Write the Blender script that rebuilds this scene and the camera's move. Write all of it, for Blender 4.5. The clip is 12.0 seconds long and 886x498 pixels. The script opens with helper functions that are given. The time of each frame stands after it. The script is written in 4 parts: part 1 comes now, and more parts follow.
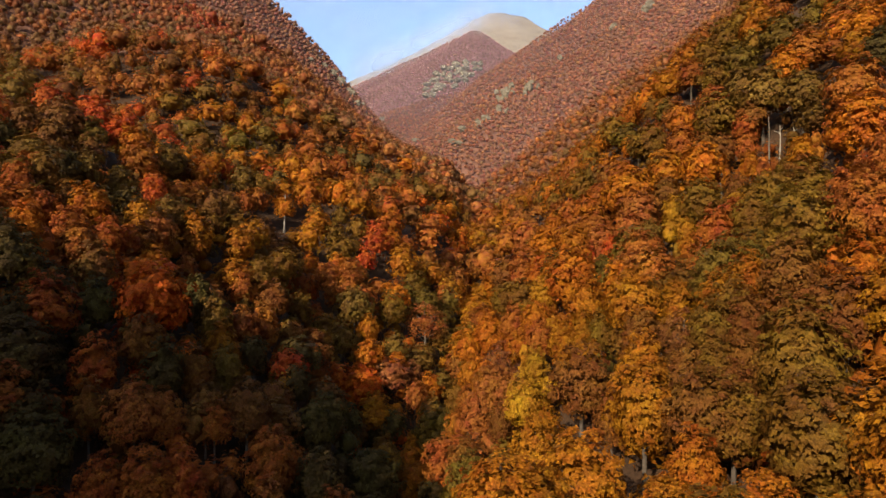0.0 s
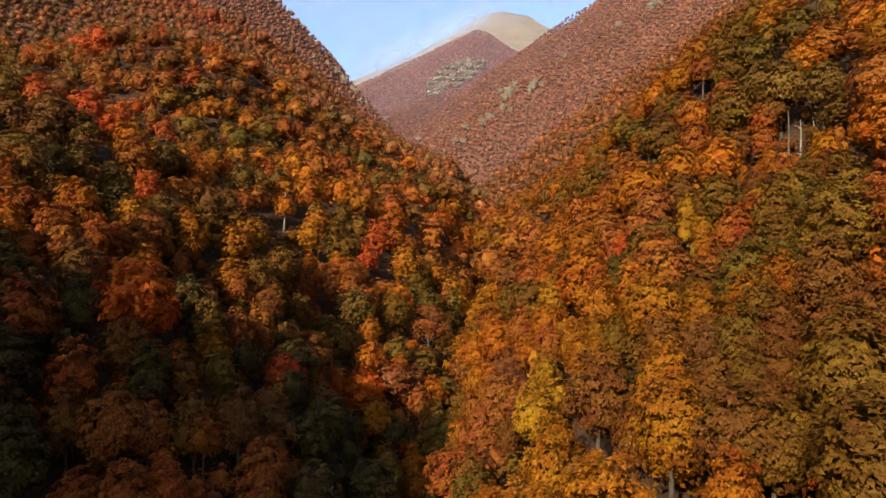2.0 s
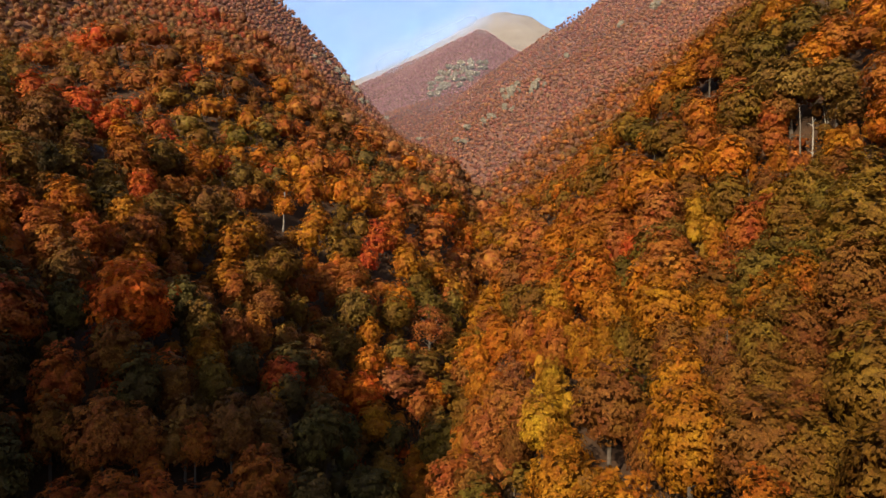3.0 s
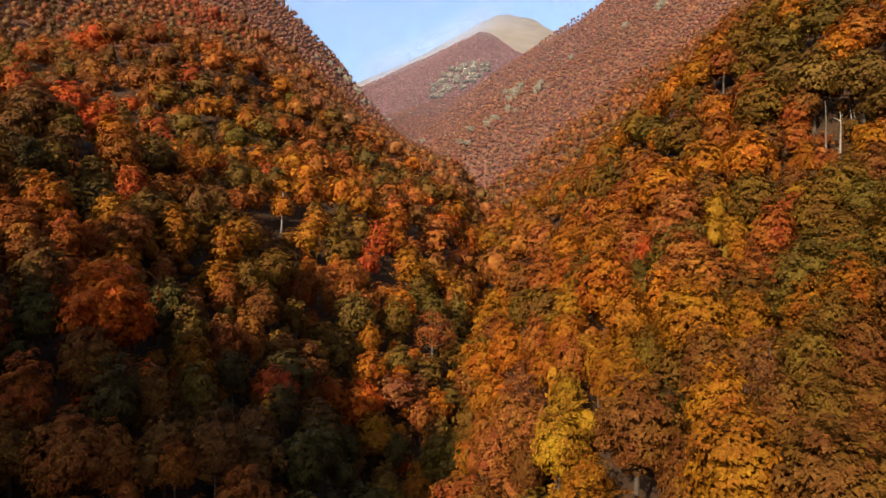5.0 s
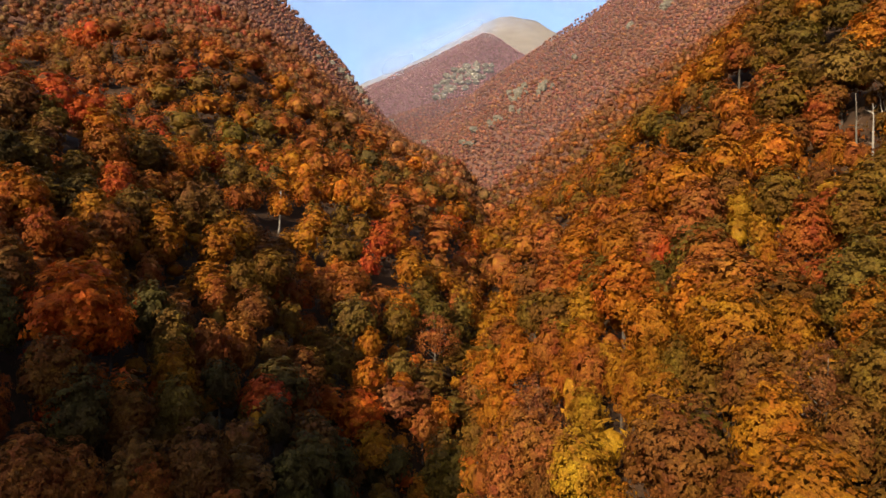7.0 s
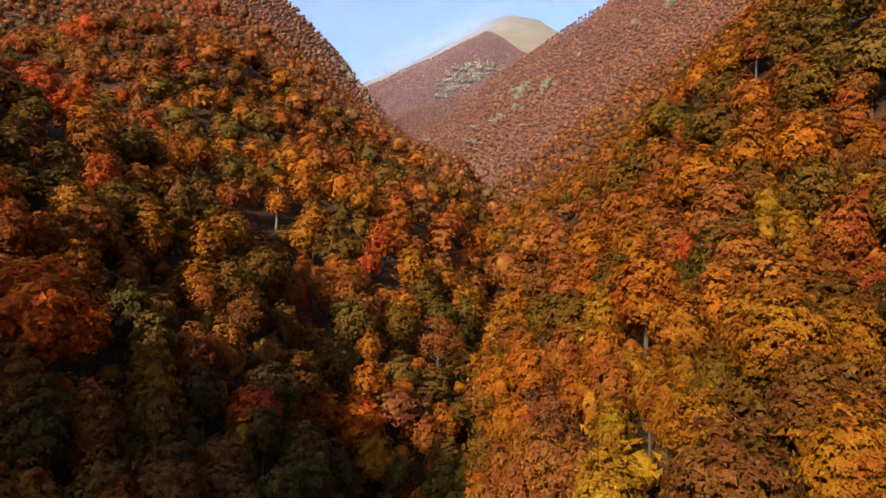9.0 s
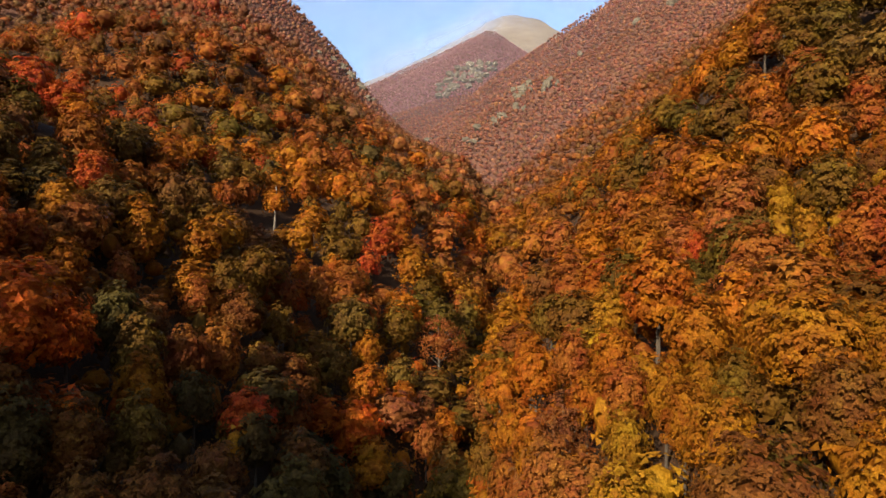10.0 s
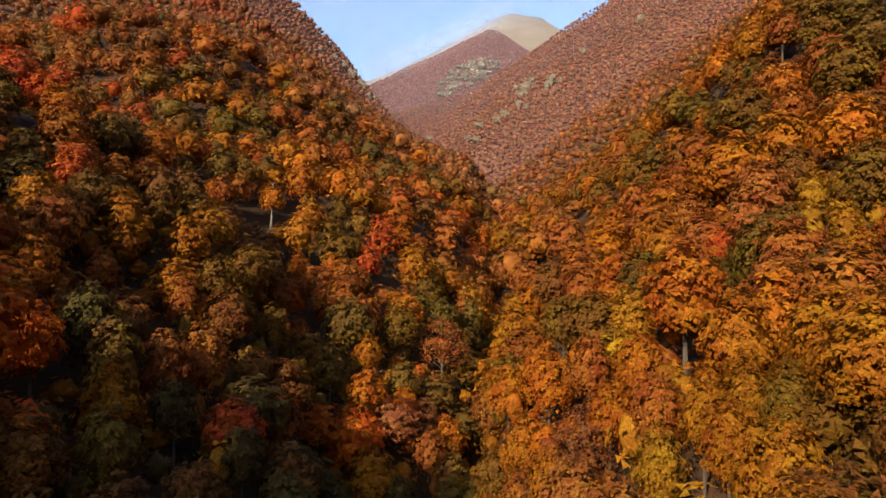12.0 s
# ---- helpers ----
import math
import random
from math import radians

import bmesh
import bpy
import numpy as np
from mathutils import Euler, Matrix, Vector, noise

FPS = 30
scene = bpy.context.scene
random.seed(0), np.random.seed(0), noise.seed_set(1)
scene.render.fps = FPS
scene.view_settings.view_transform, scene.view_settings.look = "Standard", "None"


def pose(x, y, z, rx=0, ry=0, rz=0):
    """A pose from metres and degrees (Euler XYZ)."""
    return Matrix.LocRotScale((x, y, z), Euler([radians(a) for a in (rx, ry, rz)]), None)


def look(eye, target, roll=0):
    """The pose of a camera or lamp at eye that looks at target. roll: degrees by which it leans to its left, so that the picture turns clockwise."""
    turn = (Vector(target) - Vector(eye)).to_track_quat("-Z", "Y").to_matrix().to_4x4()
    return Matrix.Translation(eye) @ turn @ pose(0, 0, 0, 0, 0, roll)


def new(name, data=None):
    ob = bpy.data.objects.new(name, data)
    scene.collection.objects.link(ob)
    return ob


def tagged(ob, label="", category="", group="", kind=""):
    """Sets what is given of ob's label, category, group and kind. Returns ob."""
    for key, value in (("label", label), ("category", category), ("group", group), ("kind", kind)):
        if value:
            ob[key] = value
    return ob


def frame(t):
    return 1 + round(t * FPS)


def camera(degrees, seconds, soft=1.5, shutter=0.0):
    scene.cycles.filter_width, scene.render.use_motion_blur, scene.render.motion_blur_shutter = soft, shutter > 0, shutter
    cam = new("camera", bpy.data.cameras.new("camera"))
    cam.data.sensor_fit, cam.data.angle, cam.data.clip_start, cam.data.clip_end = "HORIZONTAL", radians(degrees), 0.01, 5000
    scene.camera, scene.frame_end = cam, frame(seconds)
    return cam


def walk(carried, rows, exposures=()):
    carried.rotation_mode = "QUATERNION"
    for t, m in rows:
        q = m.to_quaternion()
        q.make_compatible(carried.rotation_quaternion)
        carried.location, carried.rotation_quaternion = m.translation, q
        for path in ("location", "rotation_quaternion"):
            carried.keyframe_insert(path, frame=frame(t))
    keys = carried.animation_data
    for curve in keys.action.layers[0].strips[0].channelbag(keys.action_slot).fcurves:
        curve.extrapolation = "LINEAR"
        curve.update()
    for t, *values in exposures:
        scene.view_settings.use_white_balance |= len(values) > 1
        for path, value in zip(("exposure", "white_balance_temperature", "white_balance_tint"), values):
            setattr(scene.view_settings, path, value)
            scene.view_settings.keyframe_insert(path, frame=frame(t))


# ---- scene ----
cam = camera(73.0, 12.0, soft=1.5, shutter=0.3)
METRES, EYE, TILT, LEAN, TURN = 46.0, 60.0, 0.0, 0.0, 0.0
ROWS = [
    (0.0, 0.0, 0.0, 0.0, -0.0, 0.0, 0.0),
    (0.5, -0.001, 0.0298, 0.0001, 0.09, -0.02, -0.03),
    (1.0, -0.0021, 0.063, 0.0004, 0.17, -0.03, -0.05),
    (1.5, -0.0035, 0.0984, 0.0005, 0.24, -0.04, -0.07),
    (2.0, -0.0051, 0.136, 0.0003, 0.3, -0.04, -0.1),
    (2.5, -0.0069, 0.175, 0.0002, 0.36, -0.03, -0.13),
    (3.0, -0.009, 0.2155, 0.0, 0.41, -0.0, -0.17),
    (5.0, -0.018, 0.3856, -0.0032, 0.62, 0.26, -0.31),
    (5.5, -0.0208, 0.4292, -0.0045, 0.67, 0.31, -0.35),
    (6.0, -0.0234, 0.4733, -0.0062, 0.72, 0.36, -0.38),
    (6.5, -0.026, 0.5178, -0.0077, 0.78, 0.42, -0.4),
    (7.0, -0.0287, 0.5623, -0.0091, 0.83, 0.45, -0.43),
    (9.0, -0.0403, 0.7427, -0.0159, 1.0, 0.42, -0.49),
    (9.5, -0.0428, 0.7872, -0.0173, 1.05, 0.41, -0.5),
    (10.0, -0.0458, 0.8304, -0.0184, 1.08, 0.42, -0.51),
    (10.5, -0.048, 0.8745, -0.0197, 1.13, 0.43, -0.52),
    (11.0, -0.0505, 0.918, -0.0212, 1.18, 0.39, -0.52),
    (11.5, -0.0532, 0.961, -0.0227, 1.22, 0.36, -0.55),
    (12.0, -0.0553, 0.9981, -0.023, 1.26, 0.38, -0.47),
]
walk(cam, [(t, pose(0, 0, EYE, TILT, LEAN, TURN) @ pose(METRES * x, METRES * y, METRES * z, 90 + pitch, roll, yaw)) for t, x, y, z, yaw, pitch, roll in ROWS])

scene.view_settings.exposure = 1.55

# ---- light: low autumn sun from behind, to the left of the valley's axis ----
SUN_TURN, SUN_UP = 32.0, 30.0
world = bpy.data.worlds.new("sky")
scene.world = world
world.use_nodes = True
sky = world.node_tree.nodes.new("ShaderNodeTexSky")
sky.sky_type = "NISHITA"
sky.sun_disc = False
sky.sun_elevation = radians(SUN_UP)
sky.sun_rotation = radians(180 + SUN_TURN)
sky.air_density, sky.dust_density, sky.ozone_density = 1.0, 2.6, 2.2
background = world.node_tree.nodes["Background"]
background.inputs["Strength"].default_value = 0.1
world.node_tree.links.new(sky.outputs["Color"], background.inputs["Color"])
sun = new("sun", bpy.data.lights.new("sun", "SUN"))
sun.data.energy, sun.data.angle, sun.data.color = 3.1, radians(0.6), (1.0, 0.83, 0.62)
sun.matrix_world = look((-math.sin(radians(SUN_TURN)) * math.cos(radians(SUN_UP)) * 900,
                         -math.cos(radians(SUN_TURN)) * math.cos(radians(SUN_UP)) * 900,
                         math.sin(radians(SUN_UP)) * 900), (0, 0, 0))


# ---- materials ----
def nodes_of(name):
    mat = bpy.data.materials.new(name)
    mat.use_nodes = True
    tree = mat.node_tree
    tree.nodes.clear()
    return mat, tree, tree.nodes.new("ShaderNodeOutputMaterial")


def add(tree, kind, **inputs):
    node = tree.nodes.new(kind)
    for key, value in inputs.items():
        node.inputs[key].default_value = value
    return node


def ramp(tree, source, stops):
    node = tree.nodes.new("ShaderNodeValToRGB")
    while len(node.color_ramp.elements) < len(stops):
        node.color_ramp.elements.new(0.5)
    for e, (p, c) in zip(node.color_ramp.elements, stops):
        e.position, e.color = p, (*c, 1)
    tree.links.new(source, node.inputs["Fac"])
    return node


def foliage(name, per_object, size=1.0, contrast=1.0):
    """Leaves: the tree's own tint, varied leaf by leaf and by patches in the crown."""
    mat, tree, out = nodes_of(name)
    link = tree.links.new
    if per_object:
        tint = tree.nodes.new("ShaderNodeObjectInfo").outputs["Color"]
    else:
        attribute = tree.nodes.new("ShaderNodeAttribute")
        attribute.attribute_name = "tint"
        tint = attribute.outputs["Color"]
    geometry = tree.nodes.new("ShaderNodeNewGeometry")
    hsv = tree.nodes.new("ShaderNodeHueSaturation")
    link(tint, hsv.inputs["Color"])
    place = tree.nodes.new("ShaderNodeTexCoord")
    patches = add(tree, "ShaderNodeTexNoise", Scale=0.45 / size, Detail=3.0)
    link(place.outputs["Object"], patches.inputs["Vector"])
    value = add(tree, "ShaderNodeMapRange", **{"To Min": 1 - 0.28 * contrast, "To Max": 1 + 0.28 * contrast})
    link(geometry.outputs["Random Per Island"], value.inputs["Value"])
    shade = add(tree, "ShaderNodeMapRange", **{"From Min": 0.3, "From Max": 0.7, "To Min": 0.8, "To Max": 1.2})
    link(patches.outputs["Fac"], shade.inputs["Value"])
    both = tree.nodes.new("ShaderNodeMath")
    both.operation = "MULTIPLY"
    link(value.outputs["Result"], both.inputs[0])
    link(shade.outputs["Result"], both.inputs[1])
    grain = add(tree, "ShaderNodeTexNoise", Scale=7.5 / size, Detail=3.0, Roughness=0.75)
    link(place.outputs["Object"], grain.inputs["Vector"])
    speck = add(tree, "ShaderNodeMapRange", **{"From Min": 0.32, "From Max": 0.68, "To Min": 1 - 0.4 * contrast, "To Max": 1 + 0.4 * contrast})
    link(grain.outputs["Fac"], speck.inputs["Value"])
    whole = tree.nodes.new("ShaderNodeMath")
    whole.operation = "MULTIPLY"
    link(both.outputs["Value"], whole.inputs[0])
    link(speck.outputs["Result"], whole.inputs[1])
    link(whole.outputs["Value"], hsv.inputs["Value"])
    hue = add(tree, "ShaderNodeMapRange", **{"From Min": 0.3, "From Max": 0.7, "To Min": 0.484, "To Max": 0.515})
    link(patches.outputs["Fac"], hue.inputs["Value"])
    link(hue.outputs["Result"], hsv.inputs["Hue"])
    leaf = add(tree, "ShaderNodeBsdfPrincipled", Roughness=0.6)
    leaf.inputs["Specular IOR Level"].default_value = 0.1
    link(hsv.outputs["Color"], leaf.inputs["Base Color"])
    fine = add(tree, "ShaderNodeTexNoise", Scale=2.6 / size, Detail=4.0, Roughness=0.7)
    link(place.outputs["Object"], fine.inputs["Vector"])
    relief = add(tree, "ShaderNodeBump", Strength=0.6, Distance=0.35 * size)
    link(fine.outputs["Fac"], relief.inputs["Height"])
    link(relief.outputs["Normal"], leaf.inputs["Normal"])
    thin = tree.nodes.new("ShaderNodeBsdfTranslucent")
    link(hsv.outputs["Color"], thin.inputs["Color"])
    mix = add(tree, "ShaderNodeMixShader", Fac=0.36)
    link(leaf.outputs["BSDF"], mix.inputs[1])
    link(thin.outputs["BSDF"], mix.inputs[2])
    link(mix.outputs["Shader"], out.inputs["Surface"])
    return mat


def rough(name, stops, scale, bump, roughness=0.9, detail=8.0):
    """A rough natural surface: two scales of noise in colour, and relief."""
    mat, tree, out = nodes_of(name)
    link = tree.links.new
    place = tree.nodes.new("ShaderNodeTexCoord")
    wide = add(tree, "ShaderNodeTexNoise", Scale=scale, Detail=detail, Roughness=0.65)
    fine = add(tree, "ShaderNodeTexNoise", Scale=scale * 9, Detail=detail, Roughness=0.7)
    link(place.outputs["Object"], wide.inputs["Vector"])
    link(place.outputs["Object"], fine.inputs["Vector"])
    mix = add(tree, "ShaderNodeMath")
    mix.operation = "MULTIPLY_ADD"
    mix.inputs[1].default_value = 0.5
    link(fine.outputs["Fac"], mix.inputs[0])
    half = add(tree, "ShaderNodeMath")
    half.operation = "MULTIPLY"
    half.inputs[1].default_value = 0.5
    link(wide.outputs["Fac"], half.inputs[0])
    link(half.outputs["Value"], mix.inputs[2])
    colour = ramp(tree, mix.outputs["Value"], stops)
    relief = add(tree, "ShaderNodeBump", Strength=0.8, Distance=bump)
    link(mix.outputs["Value"], relief.inputs["Height"])
    surface = add(tree, "ShaderNodeBsdfPrincipled", Roughness=roughness)
    surface.inputs["Specular IOR Level"].default_value = 0.2
    link(colour.outputs["Color"], surface.inputs["Base Color"])
    link(relief.outputs["Normal"], surface.inputs["Normal"])
    link(surface.outputs["BSDF"], out.inputs["Surface"])
    return mat


LEAVES = foliage("autumn_leaves", True)
SLOPE_LEAVES = foliage("autumn_slope_leaves", False, 1.7)
FAR_LEAVES = foliage("autumn_forest_leaves", False, 4.0, 0.6)
BARK = rough("bark", [(0.3, (0.035, 0.026, 0.018)), (0.7, (0.1, 0.08, 0.06))], 1.5, 0.05)
GREY_BARK = rough("grey_bark", [(0.3, (0.055, 0.046, 0.034)), (0.7, (0.14, 0.118, 0.088))], 1.4, 0.05)
PALE_BARK = rough("bleached_wood", [(0.3, (0.12, 0.1, 0.075)), (0.7, (0.29, 0.255, 0.2))], 1.2, 0.05)
# near leaf litter, darkened in colour to deepen the shade between trees
SHADED_LITTER = rough("shaded_leaf_litter", [(0.35, (0.018, 0.011, 0.006)), (0.5, (0.035, 0.018, 0.008)), (0.68, (0.065, 0.032, 0.013))], 0.2, 0.2)
# far fallen leaves, paled in colour to soften the shaded gaps
PALED_FLOOR = rough("paled_fallen_leaves", [(0.35, (0.085, 0.04, 0.024)), (0.5, (0.12, 0.056, 0.034)), (0.68, (0.165, 0.077, 0.046))], 0.1, 0.6)
# dry alpine grass, its colour greyed to paint in the peak's haze
HAZED_GRASS = rough("hazed_dry_grass", [(0.35, (0.12, 0.095, 0.066)), (0.5, (0.165, 0.135, 0.096)), (0.68, (0.215, 0.18, 0.132))], 0.012, 6.0)
ROCK = rough("pale_rock", [(0.32, (0.05, 0.043, 0.029)), (0.5, (0.13, 0.112, 0.076)), (0.66, (0.225, 0.192, 0.136))], 0.18, 2.0)


def painted_haze():
    """Painted haze: a sky-blue diffuse tone, as thick as the mesh's veil says."""
    mat, tree, out = nodes_of("mist")
    dense = tree.nodes.new("ShaderNodeAttribute")
    dense.attribute_name = "veil"
    # bluish, so that the warm sun brings it to the sky's tone
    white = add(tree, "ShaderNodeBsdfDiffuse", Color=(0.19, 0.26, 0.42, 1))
    clear = tree.nodes.new("ShaderNodeBsdfTransparent")
    mix = tree.nodes.new("ShaderNodeMixShader")
    tree.links.new(dense.outputs["Fac"], mix.inputs["Fac"])
    tree.links.new(clear.outputs["BSDF"], mix.inputs[1])
    tree.links.new(white.outputs["BSDF"], mix.inputs[2])
    tree.links.new(mix.outputs["Shader"], out.inputs["Surface"])
    return mat


PAINTED_HAZE = painted_haze()


# ---- the lie of the land ----
def lattice(i, j, seed):
    h = (i * 374761393 + j * 668265263 + seed * 974634777) & 0xFFFFFFFF
    h = ((h ^ (h >> 13)) * 1274126177) & 0xFFFFFFFF
    return ((h ^ (h >> 16)) & 0xFFFF) / 65535.0


def value_noise(x, y, seed=0):
    i, j = np.floor(x).astype(np.int64), np.floor(y).astype(np.int64)
    u, v = x - i, y - j
    u, v = u * u * (3 - 2 * u), v * v * (3 - 2 * v)
    a, b = lattice(i, j, seed), lattice(i + 1, j, seed)
    c, d = lattice(i, j + 1, seed), lattice(i + 1, j + 1, seed)
    return (a + (b - a) * u) * (1 - v) + (c + (d - c) * u) * v - 0.5


def fbm(x, y, size, octaves, seed=0):
    total, gain = 0.0, 1.0
    for k in range(octaves):
        total = total + gain * value_noise(x / size, y / size, seed + 7 * k)
        size, gain = size / 2.1, gain * 0.5
    return total


def smax(a, b, k):
    h = np.clip(0.5 + 0.5 * (a - b) / k, 0, 1)
    return b + (a - b) * h + k * h * (1 - h)


def ridge(x, y, crest, slope):
    """A tent along a crest of (x, y, z) points that falls off with the given slope."""
    best = np.full(np.shape(x), -1e9)
    for (ax, ay, az), (bx, by, bz) in zip(crest, crest[1:]):
        dx, dy = bx - ax, by - ay
        u = np.clip(((x - ax) * dx + (y - ay) * dy) / (dx * dx + dy * dy), 0, 1)
        best = np.maximum(best, az + (bz - az) * u - slope * np.hypot(x - ax - u * dx, y - ay - u * dy))
    return best


def hillside(x, y, across, along, sections, slopes):
    """A valley side from its cross-sections: heights across the valley, for stretches along it; slopes carry it on past both ends."""
    u, v = np.clip(x, across[0], across[-1]), np.clip(y, along[0], along[-1])
    i = np.clip(np.searchsorted(across, u, "right") - 1, 0, len(across) - 2)
    j = np.clip(np.searchsorted(along, v, "right") - 1, 0, len(along) - 2)
    across, along, z = np.asarray(across, float), np.asarray(along, float), np.asarray(sections, float)
    p, q = (u - across[i]) / (across[i + 1] - across[i]), (v - along[j]) / (along[j + 1] - along[j])
    z = (z[j, i] * (1 - p) + z[j, i + 1] * p) * (1 - q) + (z[j + 1, i] * (1 - p) + z[j + 1, i + 1] * p) * q
    return z + slopes[0] * np.minimum(x - across[0], 0) + slopes[1] * np.maximum(x - across[-1], 0)


# heights of the treetops over the sea of the stream's mouth, section by section up the valley
SHADY_X = (-300, -200, -140, -100, -70, -45, -20, 5)
SHADY_Y = (60, 100, 140, 180, 230, 300, 400, 520, 800)
SHADY = (
    (190, 131, 93, 64, 39, 18, 8, -3),
    (175, 129, 98, 78, 65, 46, 23, 0),
    (161, 127, 104, 82, 65, 42, 20, 6),
    (150, 123, 109, 97, 72, 55, 37, 19),
    (143, 117, 107, 93, 68, 56, 49, 38),
    (149, 119, 109, 105, 99, 93, 81, 52),
    (186, 203, 186, 154, 135, 120, 105, 89),
    (264, 244, 214, 187, 170, 156, 146, 140),
    (470, 372, 312, 264, 230, 205, 180, 155),
)
SUNNY_X = (-6, 6, 18, 40, 70, 110, 220)
SUNNY_Y = (50, 80, 110, 150, 200, 235, 300, 400, 520, 700, 1000)
SUNNY = (
    (20, 41, 41, 47, 71, 101, 174),
    (8, 29, 43, 58, 80, 101, 182),
    (6, 37, 51, 54, 65, 101, 190),
    (6, 44, 51, 66, 82, 119, 200),
    (8, 34, 51, 71, 97, 122, 210),
    (8, 22, 36, 59, 109, 151, 217),
    (16, 30, 48, 73, 108, 149, 223),
    (45, 63, 73, 89, 107, 135, 219),
    (72, 80, 86, 95, 108, 139, 227),
    (117, 126, 136, 155, 183, 222, 289),
    (216, 225, 235, 254, 280, 313, 390),
)
PEAK = ((-1500, 3300, 532), (-767, 3400, 852), (-537, 3400, 957), (-192, 3400, 1107), (-1, 3400, 1194), (150, 3400, 1284), (260, 3400, 1332), (340, 3400, 1338), (461, 3400, 1317), (589, 3400, 1252), (828, 3400, 1157), (1500, 3500, 972))
SPUR = ((-900, 1850, 300), (-355, 1900, 487), (-178, 1900, 566), (-1, 1900, 647), (92, 1900, 694), (115, 1900, 692), (212, 1900, 636), (330, 1900, 560), (700, 2000, 800))
CREST = ((90, 1180, 318), (133, 1110, 353), (189, 1110, 404), (215, 1110, 421), (266, 1110, 449), (340, 1080, 500), (560, 900, 560))
GULLY = ((-125, 212, 0), (-88, 224, 0), (-72, 230, 0), (-57, 219, 0), (-41, 194, 0), (-31, 172, 0), (-22, 150, 0))
STREAM_Y = (-600, 60, 110, 150, 210, 300, 400, 560, 700, 1000, 5000)
STREAM_X = (-30, -12, -8, -2, 5, 12, 22, 20, 0, -20, -600)


def canopy(x, y):
    """Height of the treetops over the camera's first height."""
    x, y = np.asarray(x, float), np.asarray(y, float)
    back = np.interp(x, (-300, -150, -40, 20), (800, 800, 690, 560))
    shady = hillside(x, np.minimum(y, back), SHADY_X, SHADY_Y, SHADY, (-0.6, -1.3)) - 0.8 * np.maximum(y - back, 0)
    sunny = hillside(x, y, SUNNY_X, SUNNY_Y, SUNNY, (1.9, 0.75)) - 0.6 * np.maximum(y - 1080, 0)
    bump = lambda cx, cy, rx, ry, h: h * np.exp(-((x - cx) / rx) ** 2 - ((y - cy) / ry) ** 2)
    # unseen hill behind and to the left, added to shade the lower slope
    shady = shady + bump(-104, -12, 36, 36, 66)
    shady = shady - 11 * np.exp(-(ridge(x, y, GULLY, 1.0) / 9) ** 2) + 5 * np.exp(-(ridge(x + 6, y + 25, GULLY, 1.0) / 11) ** 2)
    sunny = sunny + bump(86, 151, 9, 10, -9)
    gorge = 10 * np.exp(-((x - np.interp(y, STREAM_Y, STREAM_X) - 3) / 5) ** 2) * np.clip((300 - y) / 80, 0, 1)
    valley = smax(shady, sunny, 3) - gorge - 60
    far = smax(ridge(x, y, CREST, 0.82), ridge(x, y, SPUR, 0.72), 12) + 20 * fbm(x, y, 160, 4, 11)
    peak = ridge(x, y, PEAK, 0.7) + 40 * fbm(x, y, 500, 4, 23)
    land = smax(valley + 4 * fbm(x, y, 45, 3, 5), far, 14)
    return smax(land, peak, 20)


TALL = 12.0


def ground_z(x, y):
    """The soil: a tree's height under the treetops, level with the grass on the bare peak."""
    return EYE + canopy(x, y) - TALL


def mesh_from(name, verts, faces, mat, smooth=False):
    """A mesh from arrays of corners and of equally sized faces."""
    data = bpy.data.meshes.new(name)
    verts, faces = np.asarray(verts, np.float32), np.asarray(faces, np.int32)
    n, k = faces.shape
    data.vertices.add(len(verts))
    data.vertices.foreach_set("co", verts.ravel())
    data.loops.add(n * k)
    data.loops.foreach_set("vertex_index", faces.ravel())
    data.polygons.add(n)
    data.polygons.foreach_set("loop_start", np.arange(n, dtype=np.int32) * k)
    data.update(calc_edges=True)
    data.materials.append(mat)
    if smooth:
        data.polygons.foreach_set("use_smooth", np.ones(n, bool))
    return data


def spread(lo, hi, first, growth, centre):
    """Grid lines that lie closer together round the centre."""
    out, step, p = [], first, centre
    while p < hi:
        out.append(p)
        p, step = p + step, step * growth
    step, p = first, centre - first
    while p > lo:
        out.append(p)
        step *= growth
        p -= step
    return np.array(sorted(out + [lo, hi]))


def build_ground():
    gx, gy = np.meshgrid(spread(-3600, 3600, 6, 1.03, 0), spread(-1500, 4600, 6, 1.016, 200))
    z = ground_z(gx, gy)
    rows, cols = gx.shape
    at = np.arange(rows * cols).reshape(rows, cols)
    faces = np.stack([at[:-1, :-1], at[:-1, 1:], at[1:, 1:], at[1:, :-1]], -1).reshape(-1, 4)
    data = mesh_from("ground", np.stack([gx, gy, z], -1).reshape(-1, 3), faces, SHADED_LITTER, True)
    data.materials.append(PALED_FLOOR)
    data.materials.append(HAZED_GRASS)
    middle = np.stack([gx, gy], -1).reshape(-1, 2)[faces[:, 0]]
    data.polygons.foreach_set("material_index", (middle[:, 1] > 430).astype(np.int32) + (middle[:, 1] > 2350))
    return tagged(new("ground", data), "steep leaf-covered valley sides under a dry grassy mountain", "ground", kind="structure")


ground = build_ground()

# ---- crowns ----
def unit(v):
    return v / np.maximum(np.linalg.norm(v, axis=-1, keepdims=True), 1e-9)


def globe(n, low):
    """Ways that spread evenly over a globe, down to a lowest height."""
    i = np.arange(n) + 0.5
    up = 1 - (1 - low) * i / n
    girth = np.sqrt(np.maximum(1 - up * up, 0))
    return np.stack([girth * np.cos(i * 2.39996), girth * np.sin(i * 2.39996), up], -1)


